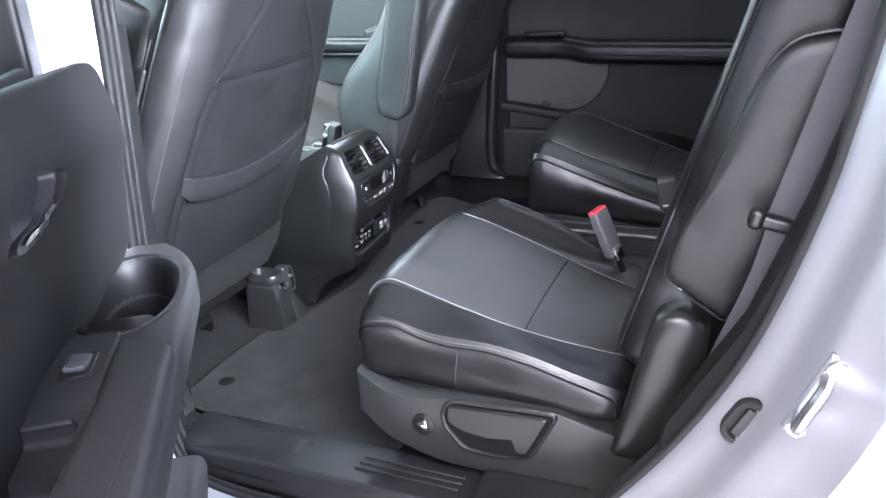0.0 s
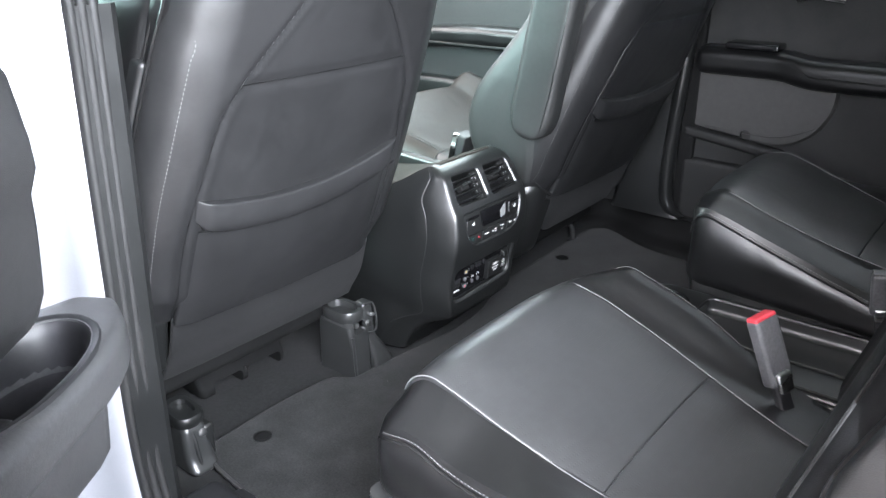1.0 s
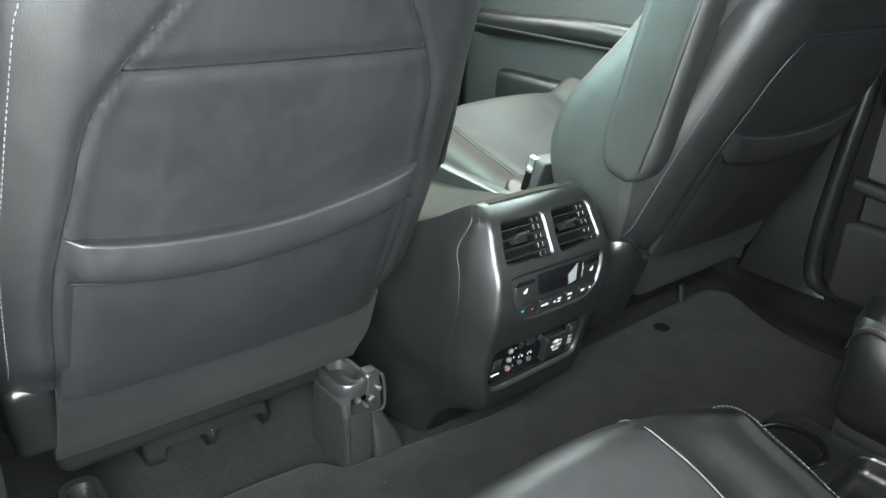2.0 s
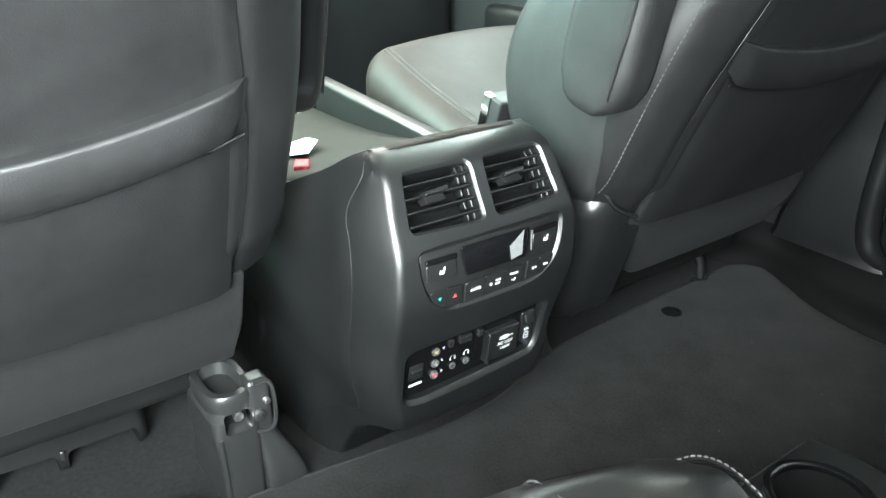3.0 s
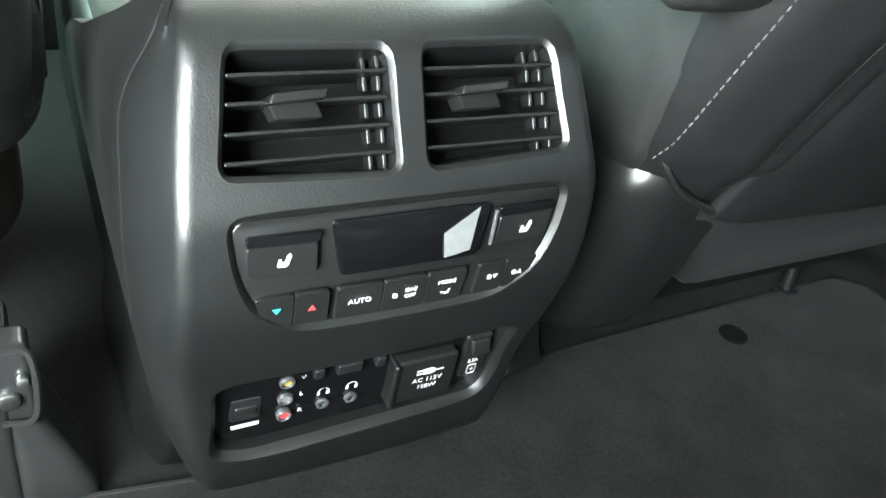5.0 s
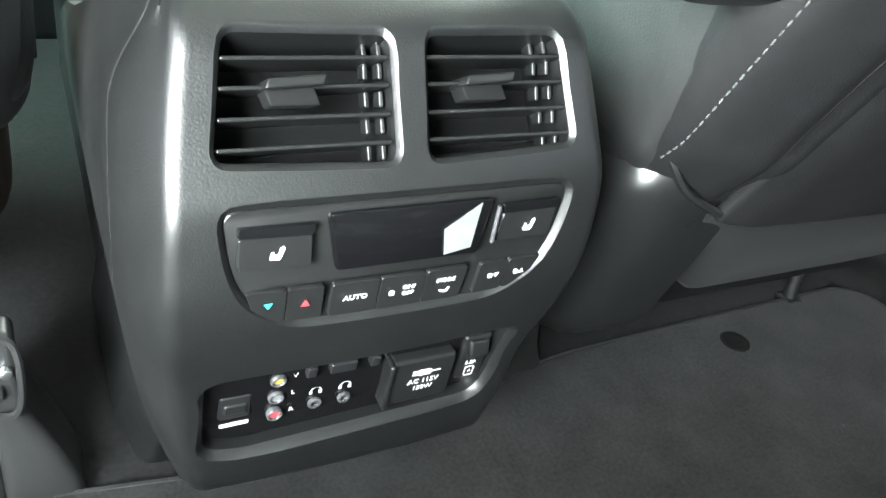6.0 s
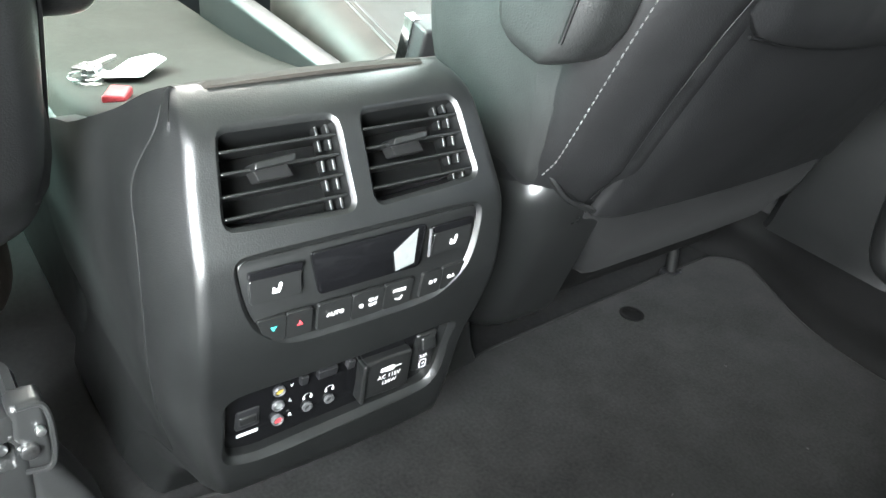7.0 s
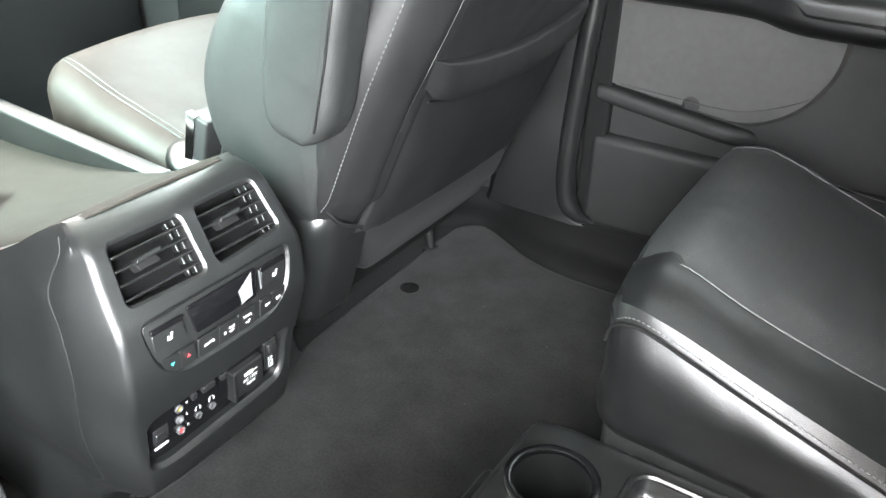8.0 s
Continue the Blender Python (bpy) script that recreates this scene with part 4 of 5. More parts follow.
LOWER = rounded_poly([(-0.094, 0.201), (0.092, 0.205), (0.090, 0.158), (0.082, 0.139), (-0.076, 0.132), (-0.094, 0.137)], [0.012, 0.010, 0.012, 0.012, 0.010, 0.008], 4)
cut(housing, [face_cutter(VENTS[-1], 0.045, 0.003), face_cutter(VENTS[1], 0.045, 0.003), face_cutter(PANEL, 0.0042, 0.0035), face_cutter(LOWER, 0.016, 0.005)])

for s in (-1, 1):
    # black backing plate puts the vent's inner shade into its colour
    vent = part("air_vent", loft([[flush(y * 0.995, z, d) for y, z in VENTS[s]] for d in (-0.0445, -0.040)]), SEALSHADE, console, "black louvred air vent")
    for k in range(4):
        z = 0.3405 + 0.0114 * k
        y0, y1 = s * 0.0094, s * (0.0908 - 0.0016 * k)
        lo, hi = min(y0, y1), max(y0, y1)
        bm = rounded((lo, -0.0009, -0.024), (hi, 0.0011, 0.001), 0.0009, (4, 1, 2))
        part("slat", moved(bm, face_pose(0, z, -0.005) @ Matrix.Rotation(radians(-6), 4, "X")), SATIN, vent)
    for k in range(5):
        z = 0.3362 + 0.0110 * k
        for e in (0.0, 0.0062):
            y = (-0.0118 - e) if s < 0 else (0.0882 - 0.0016 * k - e)
            part("pivot", moved(rounded((-0.0012, -0.0038, -0.012), (0.0012, 0.0038, -0.004), 0.0009, (1, 2, 1)), face_pose(y, z, -0.006 - e * 0.5)), SATIN, vent)
    tab_y = -0.0560 if s < 0 else 0.0405
    grip = face_pose(tab_y, 0.3633, -0.005) @ Matrix.Rotation(radians(-6), 4, "X")
    tab = part("tab", moved(rounded((-0.0140, -0.0012, -0.010), (0.0140, 0.0034, 0.0085), 0.0013, (4, 2, 3),
                                    lambda p: Vector((p.x * (1 - 6 * max(0.0, p.z)) + 0.4 * p.y, p.y + 0.05 * p.x, p.z))), grip), SATIN, vent)
    part("tab_clip", moved(rounded((-0.0130, -0.0085, -0.012), (0.0100, 0.0000, 0.0015), 0.0012, (3, 2, 2), lambda p: Vector((p.x - 0.35 * p.y, p.y, p.z))), grip), SEALSHADE, tab)

# climate control panel
climate = part("control_panel", loft([[flush(y * 0.992, 0.2825 + (z - 0.2825) * 0.985, d) for y, z in PANEL] for d in (-0.0046, -0.0032)]
                                     + [[flush(y * 0.985, 0.2825 + (z - 0.2825) * 0.975, -0.0028) for y, z in PANEL]]), SATIN, console, "satin black climate control panel")


def key_cap(poly, label="", mat=None, proud=0.0012, name="button", r=0.0018, host=None):
    loop = rounded_poly(poly, r, 3)
    cy = sum(a for a, _ in loop) / len(loop)
    cz = sum(b for _, b in loop) / len(loop)

    def k(e):
        return [(cy + (y - cy) * e, cz + (z - cz) * e) for y, z in loop]
    return part(name, loft([[flush(y, z, -0.0032) for y, z in k(1)], [flush(y, z, proud - 0.0028 - 0.0006) for y, z in k(1)],
                            [flush(y, z, proud - 0.0028) for y, z in k(0.97)]]), mat or SATIN, host or climate, label)


def box4(y0, y1, z0, z1, lean=0.0):
    return [(y0, z1), (y1, z1), (y1 - lean, z0), (y0, z0)]


key_cap([(-0.044, 0.3125), (0.044, 0.3125), (0.0385, 0.2815), (-0.0385, 0.2815)], "glossy black display window", GLOSS, 0.0022, "display", 0.003)
key_cap(box4(-0.0845, -0.0505, 0.2865, 0.3030), "", None, 0.0018)
key_cap([(-0.0845, 0.3085), (-0.0490, 0.3085), (-0.0500, 0.3038), (-0.0848, 0.3038)], "dark indicator strip", GLOSS, 0.0026, "indicator", 0.001)
key_cap([(0.0505, 0.3030), (0.0845, 0.3030), (0.0825, 0.2865), (0.0485, 0.2865)], "", None, 0.0018)
key_cap([(0.0490, 0.3085), (0.0848, 0.3085), (0.0845, 0.3038), (0.0500, 0.3038)], "dark indicator strip", GLOSS, 0.0026, "indicator", 0.001)
key_cap([(-0.0810, 0.2735), (-0.0612, 0.2735), (-0.0612, 0.2530), (-0.0680, 0.2530), (-0.0765, 0.2600)], "", None, 0.0020)
key_cap([(-0.0608, 0.2735), (-0.0430, 0.2735), (-0.0425, 0.2520), (-0.0608, 0.2525)], "", None, 0.0020)
key_cap(box4(-0.0390, -0.0140, 0.2515, 0.2735), "", None, 0.0020)
key_cap(box4(-0.0136, 0.0112, 0.2515, 0.2735), "", None, 0.0020)
key_cap(box4(0.0116, 0.0355, 0.2515, 0.2735, 0.001), "", None, 0.0020)
key_cap([(0.0430, 0.2735), (0.0602, 0.2735), (0.0602, 0.2525), (0.0425, 0.2520)], "", None, 0.0020)
key_cap([(0.0606, 0.2735), (0.0810, 0.2735), (0.0765, 0.2600), (0.0680, 0.2530), (0.0606, 0.2530)], "", None, 0.0020)
part("film", loft([[flush(y, z, d) for y, z in ((0.0165, 0.2985), (0.0365, 0.3112), (0.0335, 0.2860), (0.0185, 0.2835))] for d in (-0.0005, -0.0002)]), FILM, climate, "peeling pale protective film on the display")
part("highlight_bar", tube([flush(0.0462, 0.3085, 0.0008), flush(0.0452, 0.2880, 0.0008)], 0.0012, 6), GREYPLASTIC, climate)


def print_on(words, y, z, size, host, mat=None, d=-0.0004, name="lettering"):
    return part(name, text_bm(words, size, face_pose(y, z, d)), mat or WHITE, host)


def flat_sign(polys, y, z, host, mat=None, d=-0.0004, name="symbol"):
    """A small printed sign out of polygons, in metres about its centre."""
    m = face_pose(y, z, d)
    return part(name, joined(*[loft([[m @ Vector((a, b, 0)) for a, b in q], [m @ Vector((a, b, 0.0003)) for a, b in q]]) for q in polys]), mat or WHITE, host)


SEATSIGN = [[(-0.0030, -0.0026), (0.0014, -0.0030), (0.0026, -0.0014), (0.0018, 0.0002), (-0.0028, -0.0004)],
            [(0.0006, -0.0006), (0.0026, -0.0012), (0.0040, 0.0030), (0.0032, 0.0042), (0.0018, 0.0034)], [(-0.0026, 0.0000), (-0.0012, 0.0002), (-0.0010, 0.0014), (-0.0024, 0.0014)]]
FAN = [[(-0.0026, -0.0016), (-0.0002, -0.0018), (0.0002, 0.0006), (-0.0016, 0.0018), (-0.0030, 0.0010)]]
flat_sign(SEATSIGN, -0.0675, 0.2945, climate)
flat_sign(SEATSIGN, 0.0670, 0.2945, climate)
flat_sign([[(-0.0022, 0.0016), (0.0022, 0.0016), (0.0, -0.0020)]], -0.0700, 0.2650, climate, TEAL)
flat_sign([[(-0.0022, -0.0016), (0.0022, -0.0016), (0.0, 0.0020)]], -0.0518, 0.2640, climate, REDPRINT)
print_on("AUTO", -0.0265, 0.2635, 0.0046, climate)
flat_sign(FAN, -0.0055, 0.2630, climate)
print_on("ON/", 0.0022, 0.2655, 0.0038, climate)
print_on("OFF", 0.0022, 0.2612, 0.0038, climate)
print_on("MODE", 0.0235, 0.2665, 0.0038, climate)
flat_sign([[(-0.0005, -0.0030), (0.0022, -0.0028), (0.0030, 0.0005), (0.0020, 0.0006), (0.0012, -0.0014), (-0.0005, -0.0016)], [(-0.0032, -0.001), (-0.0010, -0.001), (-0.0020, -0.0026)]], 0.0235, 0.2608, climate)
for y, up in ((0.0520, -1), (0.0685, 1)):
    flat_sign(FAN + [[(0.0006, 0.0014 * -up), (0.0038, 0.0014 * -up), (0.0022, 0.0018 * up)]], y, 0.2645, climate)

# socket panel at the bottom of the face
sockets = part("socket_panel", loft([[flush(y * 0.985, 0.168 + (z - 0.168) * 0.97, d) for y, z in LOWER] for d in (-0.0162, -0.012)]), GLOSS, console, "glossy black socket panel")


def on_panel(y, z, d=0.0):
    return face_pose(y, z, -0.012 + d)


for z, mat, word in ((0.1805, YELLOW, "V"), (0.1660, FILM, "L"), (0.1515, REDPRINT, "R")):
    jack = part("av_jack", moved(ring_of(0.0030, 0.0048, 0.0035, 20), on_panel(-0.0515, z)), GREYPLASTIC, sockets, "metal video and audio jack")
    part("core", moved(disc(0.0031, 0.0022, 16), on_panel(-0.0515, z)), mat, jack)
    print_on(word, -0.0415, z + 0.001, 0.0048, sockets, None, -0.0108)
for y in (-0.0270, -0.0085):
    jack = part("headphone_jack", moved(ring_of(0.0020, 0.0042, 0.0022, 20), on_panel(y, 0.1535)), GREYPLASTIC, sockets)
    part("core", moved(disc(0.0021, 0.0004, 14), on_panel(y, 0.1535)), DARK, jack)
    arc = [on_panel(y, 0.1640, 0.0003) @ Vector((0.0032 * math.cos(radians(a)), 0.0032 * math.sin(radians(a)), 0)) for a in range(0, 181, 20)]
    part("symbol", joined(tube(arc, 0.0005, 5), *[moved(rounded((-0.0010, -0.0022, 0), (0.0010, 0.0012, 0.0005), 0.0002, (1, 1, 1)), on_panel(y + e, 0.1632)) for e in (-0.0030, 0.0030)]), WHITE, sockets)
part("print_bar", moved(rounded((-0.0008, -0.0022, 0), (0.0008, 0.0022, 0.0004), 0.0002, (1, 1, 1)), on_panel(-0.0270, 0.1735)), GREYPLASTIC, sockets)
part("print_bar", moved(rounded((-0.0016, -0.0022, 0), (0.0016, 0.0022, 0.0004), 0.0002, (1, 1, 1)), on_panel(-0.0085, 0.1735)), GREYPLASTIC, sockets)
part("print_bar", moved(rounded((-0.0018, -0.0005, 0), (0.0018, 0.0005, 0.0004), 0.0002, (1, 1, 1)), on_panel(-0.0178, 0.1742)), GREYPLASTIC, sockets)
for y, w in ((-0.033, 0.006), (-0.014, 0.016), (0.006, 0.006)):
    part("slot", moved(rounded((-w / 2, -0.0045, -0.002), (w / 2, 0.0045, 0.0045), 0.001, (2, 2, 1)), on_panel(y, 0.1850)), DARK, sockets)
port = part("video_port", moved(rounded((-0.0095, -0.010, -0.002), (0.0095, 0.010, 0.003), 0.002, (2, 2, 1)), on_panel(-0.0750, 0.1640)), DARK, sockets)
part("plug_hole", moved(rounded((-0.0070, -0.0050, 0.0), (0.0070, 0.0035, 0.0042), 0.002, (2, 2, 1)), on_panel(-0.0750, 0.1640)), SATIN, port)
part("print_bar", moved(rounded((-0.0085, -0.0016, 0), (0.0085, 0.0016, 0.0005), 0.0003, (2, 1, 1)), on_panel(-0.0745, 0.1470)), WHITE, sockets)
outlet = part("outlet_cover", moved(rounded((-0.0220, -0.0195, -0.003), (0.0220, 0.0195, 0.009), 0.003, (4, 4, 2)), on_panel(0.0390, 0.1635)), SATIN, sockets, "black mains outlet cover with plug symbol")
part("cover_frame", moved(rounded((-0.0245, -0.0200, -0.003), (-0.0205, 0.0200, 0.0115), 0.0018, (1, 4, 2)), on_panel(0.0390, 0.1635)), PLASTIC, outlet)
mo = on_panel(0.0400, 0.1635, 0.0092)


def sign_at(m, polys, name="symbol", mat=None, host=None):
    return part(name, joined(*[loft([[m @ Vector((a, b, 0)) for a, b in q], [m @ Vector((a, b, 0.0004)) for a, b in q]]) for q in polys]), mat or WHITE, host)


sign_at(mo, [[(-0.0040, 0.0058), (0.0030, 0.0058), (0.0045, 0.0068), (0.0045, 0.0098), (0.0030, 0.0110), (-0.0040, 0.0110)], [(0.0045, 0.0078), (0.0105, 0.0078), (0.0105, 0.0088), (0.0045, 0.0088)],
             [(-0.0085, 0.0065), (-0.0040, 0.0065), (-0.0040, 0.0076), (-0.0085, 0.0076)], [(-0.0085, 0.0092), (-0.0040, 0.0092), (-0.0040, 0.0103), (-0.0085, 0.0103)]], host=outlet)
part("lettering", text_bm("AC 115V", 0.0056, mo @ Matrix.Translation((0, 0.0005, 0.0002))), WHITE, outlet)
part("lettering", text_bm("150W", 0.0054, mo @ Matrix.Translation((0.0005, -0.0060, 0.0002))), WHITE, outlet)
usb = part("charging_port", moved(rounded((-0.0100, -0.0200, -0.003), (0.0100, 0.0205, 0.005), 0.003, (2, 4, 2)), on_panel(0.0775, 0.1690)), SATIN, sockets, "black charging port with flap")
mu = on_panel(0.0775, 0.1690, 0.0052)
part("flap", moved(rounded((-0.0070, -0.0060, -0.004), (0.0070, 0.0060, 0.004), 0.002, (2, 2, 2)), mu @ Matrix.Translation((0.0, 0.0115, 0.0)) @ Matrix.Rotation(radians(-20), 4, "X")), PLASTIC, usb)
part("lettering", text_bm("2.5A", 0.0042, mu @ Matrix.Translation((-0.001, -0.0035, 0.0002))), WHITE, usb)
ring = rrect(0.0062, 0.0085, 0.0012, 3)
part("symbol", moved(joined(tube([(a, b, 0) for a, b in ring], 0.0004, 4, True), loft([[(a, b, z) for a, b in ((-0.0012, 0.0004), (0.0004, 0.0004), (0.0002, 0.0026), (0.0014, -0.0002), (-0.0003, -0.0002), (0.0003, -0.0026))] for z in (0, 0.0004)])),
                     mu @ Matrix.Translation((-0.0005, -0.0120, 0.0002))), WHITE, usb)

# side seam lines, foot opening, top cover
for s in (-1, 1):
    part("side_seam", tube([Vector((console_ring(z)[18].x, s * abs(console_ring(z)[18].y), z)) for z in [0.06 + 0.01 * k for k in range(34)]], 0.0008, 5), SATIN, console)
cut(housing, [rounded((-0.03, -0.034, -0.013), (0.03, 0.034, 0.013), 0.012, (3, 5, 2), lambda p: Vector((-0.062 + p.x * 1.2 + p.z * 0.8, -0.060 + p.y, 0.046 + p.z * 1.7)))])
# black box added behind the cut, so the foot opening looks shaded
part("foot_shade_box", rounded((-0.15, -0.10, 0.005), (-0.125, -0.02, 0.09), 0.01, (2, 4, 4)), SEALSHADE, console, "black box giving the shade behind the foot opening")
TOPZ = [(-0.80, 0.300), (-0.45, 0.302), (-0.35, 0.309), (-0.27, 0.320), (-0.20, 0.334), (-0.15, 0.349), (-0.11, 0.369), (-0.08, 0.387), (-0.060, 0.398), (-0.046, 0.3995)]


def top_ring(x):
    h = curve(x, [(-0.8, 0.108), (-0.3, 0.112), (-0.16, 0.112), (-0.09, 0.104), (-0.060, 0.095), (-0.046, 0.087)])
    z = curve(x, TOPZ)
    prof = [(-h, z - 0.05), (-h, z - 0.010), (-h + 0.003, z - 0.004), (-h + 0.010, z)] + [(-h + 0.010 + (2 * h - 0.02) * k / 8, z + 0.002 * math.sin(k / 8 * math.pi)) for k in range(1, 8)]
    prof += [(h - 0.010, z), (h - 0.003, z - 0.004), (h, z - 0.010), (h, z - 0.05)]
    return [Vector((x, y, q)) for y, q in prof]


part("top_cover", loft([top_ring(x) for x in [-0.8, -0.6, -0.45, -0.38, -0.32, -0.28, -0.24, -0.2, -0.17, -0.14, -0.12, -0.10, -0.085, -0.072, -0.06, -0.052, -0.046]]), TOPSKIN, console, "smooth console top")
part("front_housing", rounded((-0.85, -0.120, -0.005), (-0.30, 0.130, 0.285), 0.02, (6, 4, 4)), PLASTIC, console)
part("side_rail", rounded((-0.55, 0.104, 0.25), (-0.19, 0.130, 0.335), 0.008, (12, 3, 3), lambda p: Vector((p.x, p.y, p.z + 0.05 * (-0.25 - p.x)))), PLASTIC, console)


# ---- front seat buckle, card and key ----
def front_buckle():
    b = thing("front_belt_buckle", (-0.205, 0.20, 0.25), "dark grey front seat belt buckle with bright metal edge", "seat belt buckle")
    m = Matrix.Translation((-0.215, 0.205, 0.327)) @ Matrix.Rotation(radians(14), 4, "Y")
    part("stalk", moved(rounded((-0.008, -0.012, -0.14), (0.008, 0.012, 0.0), 0.005, (2, 2, 4)), m), DARK, b)
    part("housing", moved(rounded((-0.016, -0.022, -0.03), (0.016, 0.022, 0.052), 0.004, (3, 3, 4)), m), TRIM, b)
    part("metal_edge", moved(rounded((-0.0185, -0.0245, -0.028), (-0.003, -0.014, 0.0530), 0.002, (2, 2, 4)), m), CHROME, b, "bright metal edge")
    return b


front_buckle()


def key_ring():
    k = thing("keys", (-0.35, -0.05, 0.306), "bunch of keys with a white paper tag and red fob", "keys")
    m = Matrix.Translation((-0.312, -0.042, 0.322)) @ Matrix.Rotation(radians(140), 4, "Z") @ Matrix.Rotation(radians(-8), 4, "X")
    tag = rounded_poly([(-0.030, -0.018), (0.026, -0.018), (0.040, 0.0), (0.026, 0.018), (-0.030, 0.018)], 0.002, 2)
    part("paper_tag", moved(loft([[(a, b, z + 0.1 * a * a * 10) for a, b in tag] for z in (0.0, 0.0008)]), m), CARD, k, "white paper tag")
    part("key_loop", moved(tube([(0.013 * math.cos(radians(a)), 0.013 * math.sin(radians(a)), 0.004) for a in range(0, 360, 20)], 0.0012, 6, True), Matrix.Translation((-0.305, -0.088, 0.318))), STEEL, k)
    for a, d in ((20, 0.0), (75, 0.004), (130, 0.007)):
        mk = Matrix.Translation((-0.318, -0.088, 0.315 + d)) @ Matrix.Rotation(radians(a), 4, "Z")
        blade = rounded_poly([(0.0, -0.010), (0.018, -0.010), (0.022, -0.004), (0.048, -0.004), (0.050, 0.0), (0.048, 0.003), (0.022, 0.004), (0.018, 0.010), (0.0, 0.010)], 0.002, 2)
        part("key", moved(loft([[(x, y, z) for x, y in blade] for z in (0.0, 0.002)]), mk), STEEL, k)
    part("fob", moved(rounded((-0.014, -0.009, 0.0), (0.014, 0.009, 0.008), 0.003, (3, 3, 2)), Matrix.Translation((-0.226, -0.083, 0.328)) @ Matrix.Rotation(radians(150), 4, "Z")), RED, k, "red plastic fob")
    return k


key_ring()


# ---- floor mat, seat rail covers, duct ----
MATLINE = rounded_poly([(-0.158, -0.565), (-0.165, -0.40), (-0.155, -0.285), (-0.115, -0.262), (-0.112, -0.20), (-0.100, -0.10), (-0.085, 0.0), (-0.090, 0.12), (-0.14, 0.26), (-0.15, 0.48), (-0.158, 0.735),
                         (-0.118, 0.770), (0.02, 0.698), (0.10, 0.682), (0.33, 0.682), (0.33, -0.61), (0.10, -0.612), (-0.115, -0.588)], [0.02, 0.05, 0.02, 0.02, 0.03, 0.05, 0.05, 0.05, 0.05, 0.05, 0.03, 0.03, 0.04, 0.04, 0.02, 0.02, 0.05, 0.03], 5)
mat = thing("floor_mat", (0.1, 0.0, -0.012), "dark grey carpet floor mat with bound edge", "floor mat")
part("carpet_sheet", loft([[(x, y, z) for x, y in MATLINE] for z in (-0.0115, -0.003)] + [[(x * 0.99 + 0.001, y * 0.995, 0.0) for x, y in MATLINE]]), MAT, mat, angle=20)
part("binding", tube([(x, y, -0.004) for x, y in MATLINE], 0.0042, 7, True), BINDING, mat, "stitched black edge binding")
for y in (-0.492, 0.500):
    ring_part = part("clip", moved(ring_of(0.0105, 0.0165, 0.0030, 24), Matrix.Translation((-0.107, y, -0.0015))), SEALSHADE, mat, "black plastic fixing clip")
    # black disc painted in for the shaded hole of the clip
    part("clip_hole_shade", moved(disc(0.0108, 0.0014, 20, 0.0005), Matrix.Translation((-0.107, y, -0.0006))), SEALSHADE, ring_part)


def rail_cover(x, y, h, w, label, cap=True):
    """A plastic boot over the end of a seat rail, with a looped cap."""
    r = thing("rail_cover", (x, y, -0.012), label, "seat rail cover", "seat rail covers")
    part("boot", rounded((-0.075, -w, 0.0), (0.0, w, h), 0.012, (6, 6, 8),
                         lambda p: Vector((x + p.x - 0.10 * (p.z / 0.13) * 0.25 + 0.012 * step(0.03, 0.0, p.z), y + p.y * (1.12 - 0.25 * p.z / h), -0.012 + p.z))), LITPLASTIC, r)
    if cap:
        part("edge", tube([(x + 0.001, y - w * 0.25, -0.005), (x - 0.012, y - w * 0.2, h * 0.55), (x - 0.018, y - w * 0.2, h * 0.72)], 0.0035, 7), SATIN, r)
    if cap:
        part("cap", moved(loft([[(a * s, b * s, z) for a, b in rrect(0.07, w * 2.1, 0.02, 5)] for s, z in ((0.9, 0.0), (1.0, 0.006), (1.0, 0.018), (0.92, 0.022), (0.62, 0.022), (0.6, 0.012))]),
                          Matrix.Translation((x - 0.048, y, h - 0.014)) @ Matrix.Rotation(radians(8), 4, "Y")), PLASTIC, r)
        part("bolt", moved(disc(0.007, 0.006, 12, 0.002), Matrix.Translation((x - 0.016, y + w * 0.45, h * 0.62)) @ Matrix.Rotation(radians(80), 4, "Y")), STEEL, r)
        part("bracket", rounded((x - 0.05, y + w * 0.55, 0.0), (x - 0.012, y + w * 1.35, h * 0.72), 0.006, (3, 3, 4)), SATIN, r)
    return r


